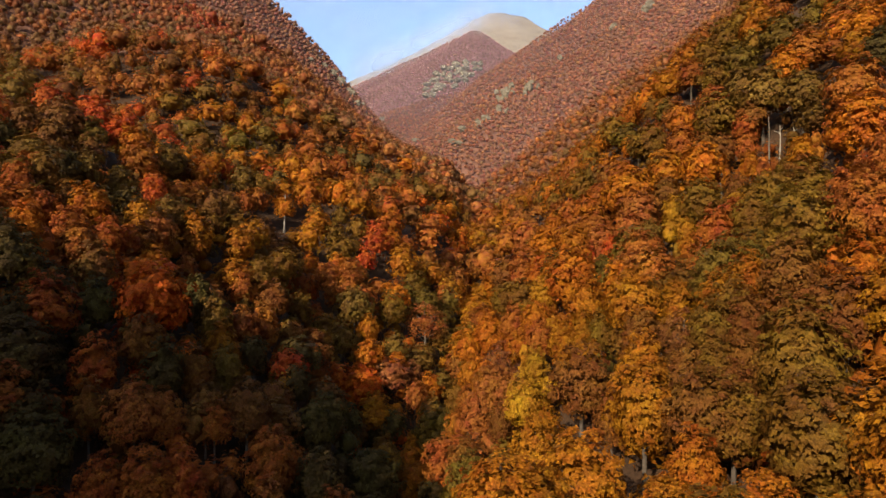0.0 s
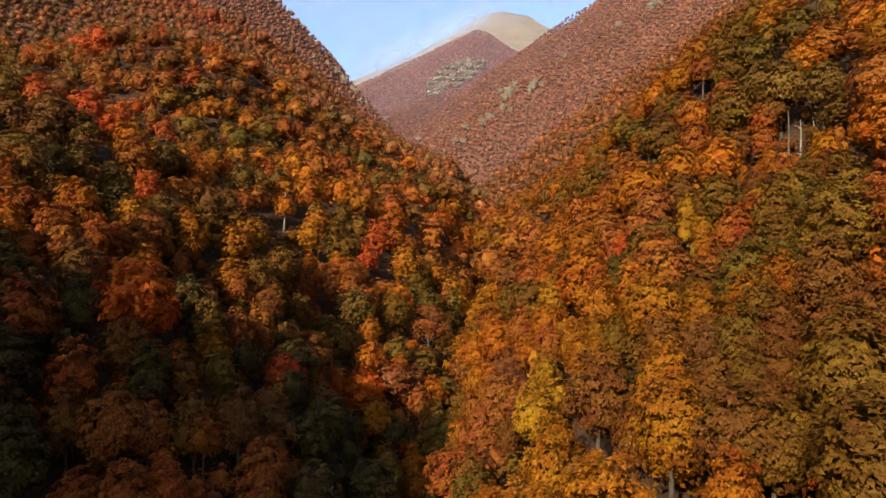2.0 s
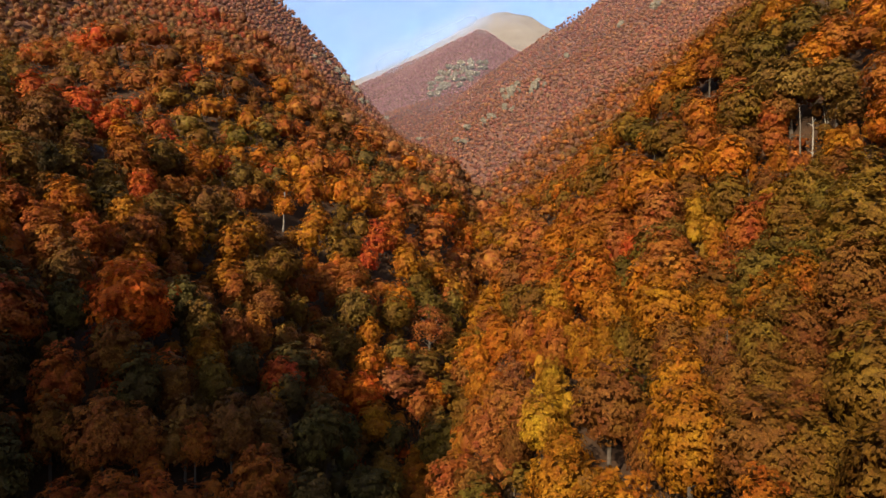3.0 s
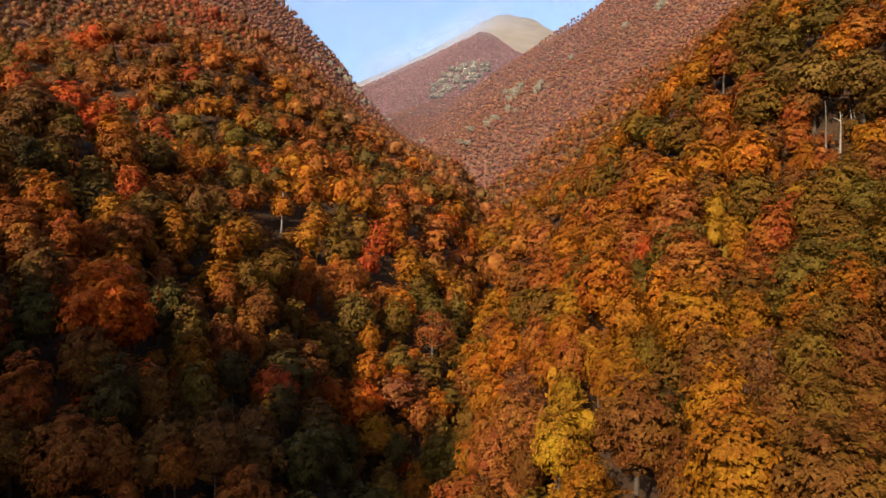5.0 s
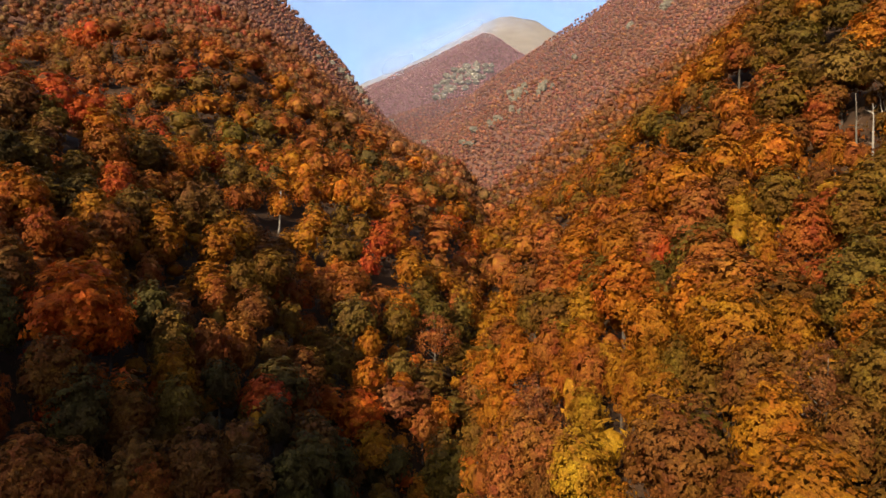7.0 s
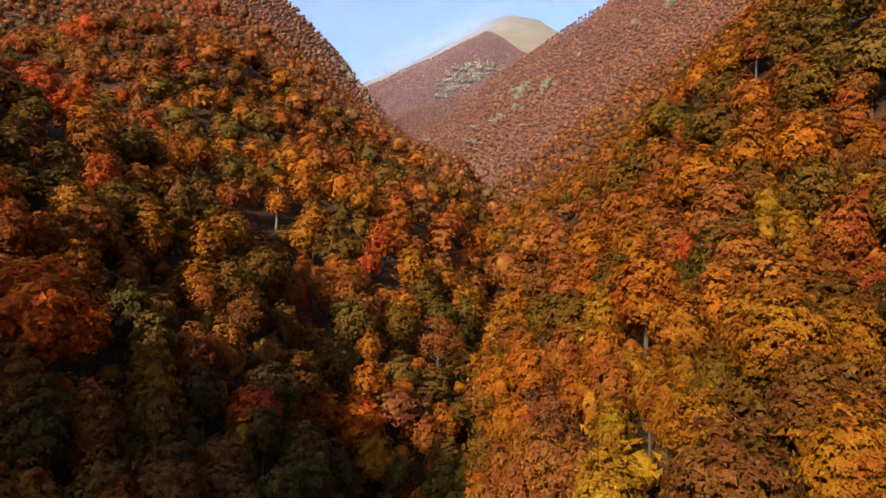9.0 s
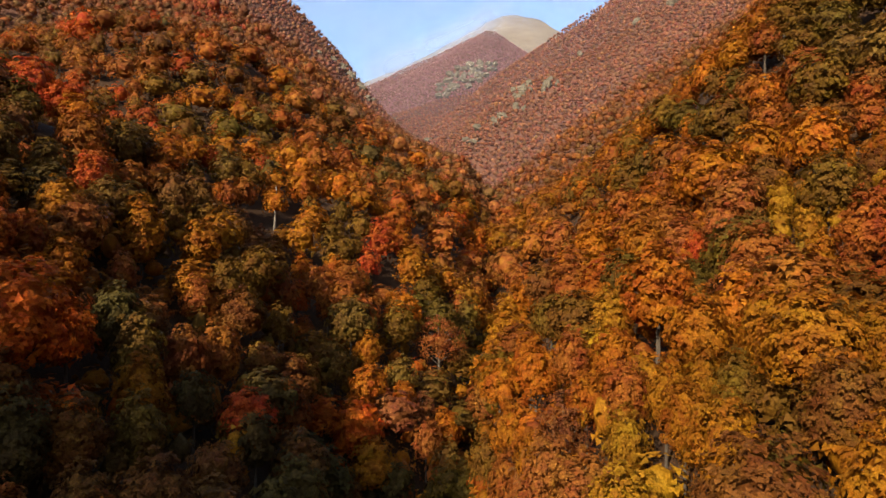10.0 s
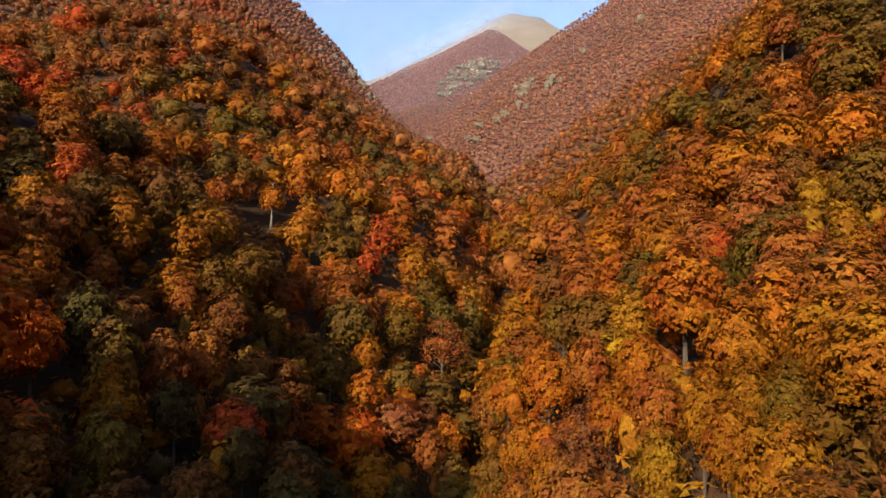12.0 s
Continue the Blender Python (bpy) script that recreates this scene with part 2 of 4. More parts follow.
def crown_shape(rng, clumps, leaves, leaf, spike=0.0, rings=5, sides=8, fill=0.7, ruffle=0.29, flat=0.72, loose=0.0, inner=True):
    """Corners and triangles of a broadleaf crown, 9 m wide and 10 m deep: boughs of leaves over an inner layer and a closed, lumpy heart."""
    wide, top, belly, foot = 4.6 - 0.8 * spike, 15.2 + 1.3 * spike, 9.6, 4.4
    boughs = unit(globe(7, -0.25) + rng.normal(0, 0.35, (7, 3)))
    swell = rng.uniform(0.7, 1.15, 7)

    def skin(d, inset):
        near_bough = np.max(np.exp(-(np.arccos(np.clip(d @ boughs.T, -1, 1)) / 0.5) ** 2) * swell, axis=1)
        lobed = 0.84 + 0.3 * near_bough
        round_off = np.where(d[:, 2] > 0, np.abs(d[:, 2]) ** (1 + 0.35 * spike), -np.abs(d[:, 2]))
        r = wide * lobed * inset
        return np.stack([d[:, 0] * r, d[:, 1] * r, belly + round_off * np.where(d[:, 2] > 0, (top - belly) * (0.5 + 0.5 * lobed), foot) * inset], -1)

    d = [(0, 0, 1)]
    for k in range(1, rings):
        a = math.pi * k / rings
        d += [(math.sin(a) * math.cos(6.2832 * (i + k / 2) / sides), math.sin(a) * math.sin(6.2832 * (i + k / 2) / sides), math.cos(a)) for i in range(sides)]
    d = np.array(d + [(0, 0, -1)])
    verts = [skin(d, fill * rng.uniform(0.8, 1.0, len(d)))]
    f = [(0, 1 + i, 1 + (i + 1) % sides) for i in range(sides)]
    for k in range(rings - 2):
        a, b = 1 + k * sides, 1 + (k + 1) * sides
        for i in range(sides):
            f += [(a + i, b + i, a + (i + 1) % sides), (a + (i + 1) % sides, b + i, b + (i + 1) % sides)]
    last = 1 + (rings - 2) * sides
    f += [(last + i, len(d) - 1, last + (i + 1) % sides) for i in range(sides)]
    faces, n = [np.array(f)], len(d)
    out = unit(globe(clumps, -0.72) + rng.normal(0, 0.12, (clumps, 3)))
    centre = skin(out, rng.uniform(0.78, 0.99, clumps))
    broad = 9.6 / math.sqrt(clumps) * rng.uniform(0.72, 1.25, clumps) * (0.75 + 0.25 * (1 - out[:, 2]))
    way = np.repeat(out, leaves, 0)
    d = unit(rng.normal(0, 1, way.shape) + 0.75 * way + np.array([0, 0, 0.45]))
    reach = rng.uniform(0.72 - loose, 1.08 + loose, (len(d), 1))
    p = np.repeat(centre, leaves, 0) + d * np.repeat(broad, leaves)[:, None] * reach * np.array([1, 1, flat])
    p[:, 2] -= 0.09 * np.sum((p[:, :2] - np.repeat(centre, leaves, 0)[:, :2]) ** 2, -1)
    normal = unit(0.4 * d + way + np.array([0, 0, 0.3]) + rng.normal(0, ruffle, p.shape))
    along = unit(np.cross(normal, rng.normal(0, 1, p.shape)))
    side = np.cross(normal, along)
    s = leaf * rng.uniform(0.6, 1.4, (len(p), 1))
    tri = np.stack([p - along * s - side * s * 0.5, p + side * s * 0.8, p + along * s * 1.05 - side * s * 0.36], 1)
    verts.append(tri.reshape(-1, 3))
    faces.append(n + np.arange(3 * len(p)).reshape(-1, 3))
    if not inner:
        return np.concatenate(verts), np.concatenate(faces)
    n += 3 * len(p)
    m = max(clumps * leaves // 5, 6)
    d = unit(globe(m, -0.8) + rng.normal(0, 0.1, (m, 3)))
    p = skin(d, rng.uniform(fill, fill + 0.16, m))
    normal = unit(d + rng.normal(0, ruffle, d.shape))
    along = unit(np.cross(normal, rng.normal(0, 1, d.shape)))
    side, s = np.cross(normal, along), 1.45 * leaf * rng.uniform(0.7, 1.3, (m, 1))
    tri = np.stack([p - along * s - side * s * 0.5, p + side * s * 0.8, p + along * s * 1.05 - side * s * 0.36], 1)
    verts.append(tri.reshape(-1, 3))
    faces.append(n + np.arange(3 * m).reshape(-1, 3))
    return np.concatenate(verts), np.concatenate(faces)


def limb(bm, a, b, ra, rb, sides=7):
    a, b = Vector(a), Vector(b)
    q = (b - a).to_track_quat("Z", "Y").to_matrix()
    rings = []
    for p, r in ((a, ra), ((a + b) / 2 + Vector((0.08, -0.06, 0)), (ra + rb) / 2), (b, rb)):
        rings.append([bm.verts.new(p + q @ Vector((r * math.cos(6.2832 * i / sides), r * math.sin(6.2832 * i / sides), 0))) for i in range(sides)])
    for low, high in zip(rings, rings[1:]):
        for i in range(sides):
            bm.faces.new((low[i], low[(i + 1) % sides], high[(i + 1) % sides], high[i]))
    bm.faces.new(rings[-1])


def trunk_mesh(rng, mat, limbs, thick=1.0):
    bm = bmesh.new()
    limb(bm, (0, 0, -2.5), (0.1, 0, 9), 0.34 * thick, 0.2 * thick)
    limb(bm, (0.1, 0, 9), (0.25, 0.1, 13.0), 0.2 * thick, 0.05)
    for i in range(limbs):
        z, a = rng.uniform(5, 10.5), rng.uniform(0, 6.28)
        reach = rng.uniform(1.8, 3.2)
        limb(bm, (0.1, 0, z), (math.cos(a) * reach, math.sin(a) * reach, z + rng.uniform(1, 2.6)), 0.1 * thick, 0.03, 5)
    data = bpy.data.meshes.new("trunk")
    bm.to_mesh(data)
    bm.free()
    data.materials.append(mat)
    return data


rng = np.random.default_rng(4)
SPIKES = (0.0, 0.3, 0.5, 0.8, 0.1, 0.2)
NEAREST = [mesh_from("crown", *crown_shape(rng, 104, 34, 0.225, sp, rings=7, sides=11, fill=0.66), LEAVES) for sp in SPIKES]
NEAR = [mesh_from("crown", *crown_shape(rng, 90, 30, 0.275, sp, rings=7, sides=10, fill=0.67), LEAVES) for sp in SPIKES]
SLOPE = [crown_shape(rng, 70, 21, 0.36, sp, rings=7, sides=10, fill=0.69) for sp in SPIKES]
SLOPE_MESH = [mesh_from("crown", *shape, LEAVES) for shape in SLOPE]
UPPER = [crown_shape(rng, 44, 13, 0.5, sp, rings=6, sides=9, fill=0.74, inner=False) for sp in SPIKES]
FARTHER = [crown_shape(rng, 24, 7, 0.75, sp, rings=5, sides=8, fill=0.78, inner=False) for sp in SPIKES]
LIGHT = [crown_shape(rng, 14, 4, 0.85, sp, rings=5, sides=6, fill=0.82, inner=False) for sp in SPIKES]
DISTANT = [crown_shape(rng, 7, 2, 1.0, sp, rings=3, sides=5, fill=0.86, ruffle=0.2, inner=False) for sp in SPIKES]
FARTHEST = [crown_shape(rng, 4, 1, 1.0, sp, rings=3, sides=4, fill=0.98, ruffle=0.12, inner=False) for sp in SPIKES]
SPARSE = [mesh_from("crown", *crown_shape(rng, 70, 40, 0.19, sp, rings=4, sides=6, fill=0.3, ruffle=0.6, loose=0.2), LEAVES) for sp in (0.0, 0.3)]
TRUNKS = [trunk_mesh(rng, BARK, 7) for _ in range(3)]
PALE_TRUNKS = [trunk_mesh(rng, GREY_BARK, 20) for _ in range(2)]

TINTS = {
    "red": (0.3, 0.05, 0.008), "scarlet": (0.37, 0.075, 0.006), "orange": (0.265, 0.078, 0.005), "gold": (0.228, 0.081, 0.0045),
    "yellow": (0.25, 0.114, 0.007), "rust": (0.205, 0.06, 0.009), "brown": (0.12, 0.044, 0.0075), "olive": (0.108, 0.053, 0.006),
    "green": (0.084, 0.054, 0.007), "dark": (0.05, 0.036, 0.009), "mauve": (0.165, 0.056, 0.017), "rose": (0.22, 0.07, 0.014),
    "brick": (0.235, 0.059, 0.009), "umber": (0.118, 0.048, 0.011), "moss": (0.11, 0.06, 0.01), "russet": (0.2, 0.064, 0.012),
}
WORDS = {
    "red": "red", "scarlet": "scarlet", "orange": "orange", "gold": "golden orange", "yellow": "yellow", "rust": "rust-red",
    "brown": "brown", "olive": "olive", "green": "green", "dark": "dark green", "mauve": "bare mauve-brown", "rose": "pale rose-orange",
    "brick": "brick-red", "umber": "umber", "moss": "mossy green", "russet": "russet",
}
planted, tinted, marked, bare = [], [], [], []


def plant(x, y, tint, size=1.0, wide=1.0, shape=None, lean=0.0, sparse=False, even=0.05):
    """One tree of its own on the slope: an Empty at its foot with a trunk and a crown. A far one goes into the mass of the forest."""
    planted.append((x, y, 4.5 * size * wide))
    tinted.append((x, y, tint))
    if y > 235:
        marked.append((x, y, tint, size, wide))
        return None
    base = new("tree")
    base.matrix_world = pose(x, y, float(ground_z(x, y)), 0, lean, random.uniform(0, 360)) @ Matrix.Diagonal((size * wide, size * wide, size, 1))
    trunk = new("trunk", random.choice(TRUNKS))
    detail = NEAREST if y < 100 else NEAR if y < 150 else SLOPE_MESH
    crown = new("crown", detail[random.randrange(6) if shape is None else shape])
    if sparse:
        trunk.data, crown.data = random.choice(PALE_TRUNKS), random.choice(SPARSE)
    for o in (trunk, crown):
        o.parent = base
    k = random.uniform(0.88, 1.14)
    r, g, b = leaf_tint(x, y, tint, even)
    crown.color = (r * k, g * k * random.uniform(0.93, 1.1), b * k, 1)
    tagged(base, f"tall broadleaf tree with {WORDS[tint]} autumn leaves on the steep slope", "tree", "trees on the valley sides")
    return base


def mixture(x, y):
    """The autumn colours that stand on a piece of the slopes, with their shares."""
    sx = float(np.interp(y, STREAM_Y, STREAM_X))
    if y > 1500:
        return (("mauve", 8), ("brown", 2), ("rust", 2))
    if y > 560:
        return (("rust", 4), ("mauve", 2.5), ("brown", 3), ("orange", 3), ("olive", 2.5), ("rose", 1.5), ("moss", 1))
    if x > sx:
        if y < 120 and x < 60:
            return (("gold", 8), ("olive", 4), ("orange", 3), ("green", 1), ("brown", 1.2), ("yellow", 1.2))
        if x - sx > 75:
            return (("rust", 4), ("olive", 4), ("green", 3), ("orange", 2), ("brown", 2), ("gold", 1))
        return (("rust", 3), ("orange", 4), ("gold", 2), ("olive", 3), ("brown", 2), ("rose", 1))
    if y > 230 and sx - x < 90:
        return (("orange", 3.5), ("gold", 3.5), ("russet", 3), ("moss", 4), ("umber", 2.5), ("red", 1), ("yellow", 1))
    return (("russet", 4), ("umber", 4), ("moss", 5), ("green", 2), ("orange", 1.2), ("red", 0.5), ("dark", 1))


def leaf_tint(x, y, tint, even):
    """The linear colour of a tree, drawn by even towards the common tone of its side of the valley."""
    common = (0.185, 0.069, 0.007) if x > np.interp(y, STREAM_Y, STREAM_X) else (0.155, 0.06, 0.011)
    return tuple(t + (c - t) * even for t, c in zip(TINTS[tint], common))


def pick(x, y):
    """The colour of a tree among its neighbours: like one of the nearest known ones, or from the slope's mixture."""
    names, weights = zip(*mixture(x, y))
    share = dict(zip(names, (0.25 * w / sum(weights) for w in weights)))
    for far_off, tint in sorted((math.hypot(x - px, y - py), tint) for px, py, tint in tinted)[:5]:
        share[tint] = share.get(tint, 0) + math.exp(-far_off / (6 + 0.02 * y))
    return random.choices(list(share), list(share.values()))[0]


def rock_outcrop(x, y, wide, tall, words, sink=0.35):
    """A craggy face of pale rock that stands out of the slope."""
    bm = bmesh.new()
    bmesh.ops.create_icosphere(bm, subdivisions=3, radius=1)
    off = Vector((x * 0.37, y * 0.21, 3.1))
    for v in bm.verts:
        p = v.co.copy()
        k = 1 + 0.55 * noise.noise(p * 1.7 + off) + 0.3 * abs(noise.noise(p * 4.1 + off)) + 0.14 * noise.noise(p * 9 + off)
        v.co = Vector((p.x * wide / 2 * k, p.y * wide * 0.3 * k, p.z * tall / 2 * k))
    data = bpy.data.meshes.new("rock_outcrop")
    bm.to_mesh(data)
    bm.free()
    data.materials.append(ROCK)
    ob = new("rock_outcrop", data)
    ob.matrix_world = pose(x, y, float(ground_z(x, y)) + tall * sink + 4, random.uniform(-12, 12), random.uniform(-25, 25), random.uniform(-20, 20))
    tagged(ob, words, "rock", "rock outcrops on the mountainsides")
    bare.append((x, y, wide * 0.4))
    return ob


def dead_tree(x, y, height, width, lean, bark):
    """A bleached standing trunk with a broken top and stubs of branches."""
    base = new("dead_tree")
    base.matrix_world = pose(x, y, float(ground_z(x, y)) - 1, 0, lean, 0)
    bm = bmesh.new()
    limb(bm, (0, 0, 0), (0.15, 0.1, height * 0.6), width, width * 0.7, 8)
    limb(bm, (0.15, 0.1, height * 0.6), (0.05, 0.2, height), width * 0.7, width * 0.25, 8)
    data = bpy.data.meshes.new("trunk")
    bm.to_mesh(data)
    bm.free()
    data.materials.append(bark)
    new("trunk", data).parent = base
    for k in range(4):
        bm = bmesh.new()
        z, a = height * random.uniform(0.45, 0.94), random.uniform(0, 6.28)
        limb(bm, (0.1, 0.1, z), (math.cos(a) * 1.3, math.sin(a) * 1.3, z + 0.9), width * 0.28, width * 0.1, 5)
        data = bpy.data.meshes.new("branch_stub")
        bm.to_mesh(data)
        bm.free()
        data.materials.append(bark)
        new("branch_stub", data).parent = base
    tagged(base, "dead bleached standing tree trunk with broken top among the trees", "dead tree", "dead trees on the slope")
    planted.extend(((x, y, 2.2), (x - 2, y - 5, 3.2)))
    return base


# bare rock on the ridge and the mountainsides
rock_outcrop(119, 830, 9, 11, "pale craggy rock outcrop between autumn trees on the mountainside")
rock_outcrop(89, 855, 12, 13, "pale craggy rock outcrop between autumn trees on the mountainside")
rock_outcrop(100, 874, 9, 10, "pale craggy rock outcrop between autumn trees on the mountainside")
rock_outcrop(80, 888, 8, 8, "pale craggy rock outcrop between autumn trees on the mountainside")
rock_outcrop(58, 814, 11, 8, "pale craggy rock outcrop between autumn trees on the mountainside")
rock_outcrop(28, 828, 13, 8, "pale craggy rock outcrop between autumn trees on the mountainside")
rock_outcrop(23, 778, 14, 4, "pale craggy rock outcrop between autumn trees on the mountainside")
rock_outcrop(12, 810, 9, 7, "pale craggy rock outcrop between autumn trees on the mountainside")
rock_outcrop(50, 808, 7, 8, "pale craggy rock outcrop between autumn trees on the mountainside")
rock_outcrop(294, 853, 14, 17, "pale craggy rock outcrop between autumn trees on the mountainside")
rock_outcrop(247, 870, 8, 12, "pale craggy rock outcrop between autumn trees on the mountainside")
rock_outcrop(-44, 973, 13, 6, "pale craggy rock outcrop between autumn trees on the mountainside")
rock_outcrop(123, 839, 7, 8, "pale craggy rock outcrop between autumn trees on the mountainside")
rock_outcrop(173, 885, 8, 8, "pale craggy rock outcrop between autumn trees on the mountainside")
rock_outcrop(-123, 709, 4, 5, "pale craggy rock outcrop between autumn trees on the mountainside")
rock_outcrop(-97, 720, 6, 5, "pale craggy rock outcrop between autumn trees on the mountainside")
rock_outcrop(116, 830, 7, 8, "pale craggy rock outcrop between autumn trees on the mountainside")
rock_outcrop(83, 848, 8, 6, "pale craggy rock outcrop between autumn trees on the mountainside")
rock_outcrop(77, 822, 7, 7, "pale craggy rock outcrop between autumn trees on the mountainside")
rock_outcrop(86, 805, 4, 7, "pale craggy rock outcrop between autumn trees on the mountainside")
rock_outcrop(77, 828, 7, 7, "pale craggy rock outcrop between autumn trees on the mountainside")
rock_outcrop(120, 827, 4, 8, "pale craggy rock outcrop between autumn trees on the mountainside")
rock_outcrop(99, 846, 5, 5, "pale craggy rock outcrop between autumn trees on the mountainside")
rock_outcrop(113, 826, 5, 7, "pale craggy rock outcrop between autumn trees on the mountainside")
rock_outcrop(80, 868, 6, 5, "pale craggy rock outcrop between autumn trees on the mountainside")
rock_outcrop(99, 850, 5, 5, "pale craggy rock outcrop between autumn trees on the mountainside")
rock_outcrop(85, 806, 5, 5, "pale craggy rock outcrop between autumn trees on the mountainside")
rock_outcrop(98, 868, 4, 6, "pale craggy rock outcrop between autumn trees on the mountainside")
rock_outcrop(47, 823, 6, 6, "pale craggy rock outcrop between autumn trees on the mountainside")
rock_outcrop(131, 824, 5, 7, "pale craggy rock outcrop between autumn trees on the mountainside")
rock_outcrop(92, 875, 6, 9, "pale craggy rock outcrop between autumn trees on the mountainside")
rock_outcrop(77, 816, 7, 5, "pale craggy rock outcrop between autumn trees on the mountainside")
rock_outcrop(-145, 731, 8, 7, "pale craggy rock outcrop between autumn trees on the mountainside", sink=0.1)
rock_outcrop(-136, 737, 11, 9, "pale craggy rock outcrop between autumn trees on the mountainside", sink=0.1)
rock_outcrop(-126, 735, 12, 10, "pale craggy rock outcrop between autumn trees on the mountainside", sink=0.1)
rock_outcrop(-114, 725, 12, 10, "pale craggy rock outcrop between autumn trees on the mountainside", sink=0.1)
rock_outcrop(-101, 700, 9, 7, "pale craggy rock outcrop between autumn trees on the mountainside", sink=0.1)
rock_outcrop(-156, 702, 7, 5, "pale craggy rock outcrop between autumn trees on the mountainside", sink=0.1)
rock_outcrop(-147, 1442, 14, 13, "pale craggy rock outcrop between autumn trees on the mountainside", sink=0.1)
rock_outcrop(36, 1633, 22, 18, "rocky grassy cliff on the far forested mountain spur", sink=0.35)
rock_outcrop(62, 1637, 18, 18, "rocky grassy cliff on the far forested mountain spur", sink=0.35)
rock_outcrop(84, 1636, 18, 13, "rocky grassy cliff on the far forested mountain spur", sink=0.35)
rock_outcrop(102, 1640, 17, 13, "rocky grassy cliff on the far forested mountain spur", sink=0.35)
rock_outcrop(4, 1626, 22, 13, "rocky grassy cliff on the far forested mountain spur", sink=0.35)
rock_outcrop(21, 1620, 22, 13, "rocky grassy cliff on the far forested mountain spur", sink=0.35)
rock_outcrop(43, 1601, 16, 18, "rocky grassy cliff on the far forested mountain spur", sink=0.35)
rock_outcrop(61, 1609, 23, 15, "rocky grassy cliff on the far forested mountain spur", sink=0.35)
rock_outcrop(87, 1607, 18, 13, "rocky grassy cliff on the far forested mountain spur", sink=0.35)
rock_outcrop(97, 1609, 19, 11, "rocky grassy cliff on the far forested mountain spur", sink=0.35)
rock_outcrop(-17, 1604, 22, 14, "rocky grassy cliff on the far forested mountain spur", sink=0.35)
rock_outcrop(1, 1588, 13, 18, "rocky grassy cliff on the far forested mountain spur", sink=0.35)
rock_outcrop(18, 1576, 13, 16, "rocky grassy cliff on the far forested mountain spur", sink=0.35)
rock_outcrop(34, 1585, 13, 13, "rocky grassy cliff on the far forested mountain spur", sink=0.35)
rock_outcrop(55, 1567, 22, 17, "rocky grassy cliff on the far forested mountain spur", sink=0.35)
rock_outcrop(73, 1568, 20, 12, "rocky grassy cliff on the far forested mountain spur", sink=0.35)
rock_outcrop(-28, 1574, 13, 17, "rocky grassy cliff on the far forested mountain spur", sink=0.35)
rock_outcrop(-16, 1572, 21, 14, "rocky grassy cliff on the far forested mountain spur", sink=0.35)
rock_outcrop(9, 1564, 16, 12, "rocky grassy cliff on the far forested mountain spur", sink=0.35)
rock_outcrop(20, 1554, 22, 12, "rocky grassy cliff on the far forested mountain spur", sink=0.35)
rock_outcrop(39, 1549, 17, 12, "rocky grassy cliff on the far forested mountain spur", sink=0.35)
rock_outcrop(58, 1545, 17, 11, "rocky grassy cliff on the far forested mountain spur", sink=0.35)
rock_outcrop(-41, 1565, 21, 12, "rocky grassy cliff on the far forested mountain spur", sink=0.35)
rock_outcrop(-13, 1544, 21, 12, "rocky grassy cliff on the far forested mountain spur", sink=0.35)
rock_outcrop(0, 1538, 15, 13, "rocky grassy cliff on the far forested mountain spur", sink=0.35)
rock_outcrop(29, 1527, 17, 13, "rocky grassy cliff on the far forested mountain spur", sink=0.35)
rock_outcrop(-43, 1543, 17, 12, "rocky grassy cliff on the far forested mountain spur", sink=0.35)
rock_outcrop(-23, 1522, 18, 13, "rocky grassy cliff on the far forested mountain spur", sink=0.35)
rock_outcrop(-11, 1524, 19, 16, "rocky grassy cliff on the far forested mountain spur", sink=0.35)
rock_outcrop(-43, 1511, 19, 14, "rocky grassy cliff on the far forested mountain spur", sink=0.35)
rock_outcrop(-24, 1502, 15, 13, "rocky grassy cliff on the far forested mountain spur", sink=0.35)
rock_outcrop(123, 838, 7, 12, "pale craggy rock outcrop between autumn trees on the mountainside", sink=0.1)
rock_outcrop(113, 824, 6, 6, "pale craggy rock outcrop between autumn trees on the mountainside", sink=0.1)
rock_outcrop(82, 856, 8, 6, "pale craggy rock outcrop between autumn trees on the mountainside", sink=0.1)
rock_outcrop(291, 856, 14, 11, "pale craggy rock outcrop between autumn trees on the mountainside", sink=0.1)
rock_outcrop(23, 791, 19, 3, "pale craggy rock outcrop between autumn trees on the mountainside", sink=0.1)
rock_outcrop(61, 815, 7, 5, "pale craggy rock outcrop between autumn trees on the mountainside", sink=0.1)
rock_outcrop(49, 804, 8, 4, "pale craggy rock outcrop between autumn trees on the mountainside", sink=0.1)
# bleached trunks at the hollow and on the slopes
dead_tree(81.3, 144.9, 16.2, 0.26, 1, PALE_BARK)
dead_tree(81.6, 150.0, 19.1, 0.25, 0, GREY_BARK)
dead_tree(93.5, 158.0, 6.8, 0.23, -12, PALE_BARK)
dead_tree(92.7, 158.0, 7.2, 0.18, -6, PALE_BARK)
dead_tree(70.4, 145.5, 7.3, 0.18, -1, PALE_BARK)
dead_tree(68.5, 147.0, 8.9, 0.20, -2, GREY_BARK)
dead_tree(49.5, 106.5, 9.7, 0.17, 2, PALE_BARK)
dead_tree(-67.8, 255.0, 17.0, 0.47, 2, PALE_BARK)
dead_tree(101.1, 165.0, 0.4, 0.28, 0, GREY_BARK)
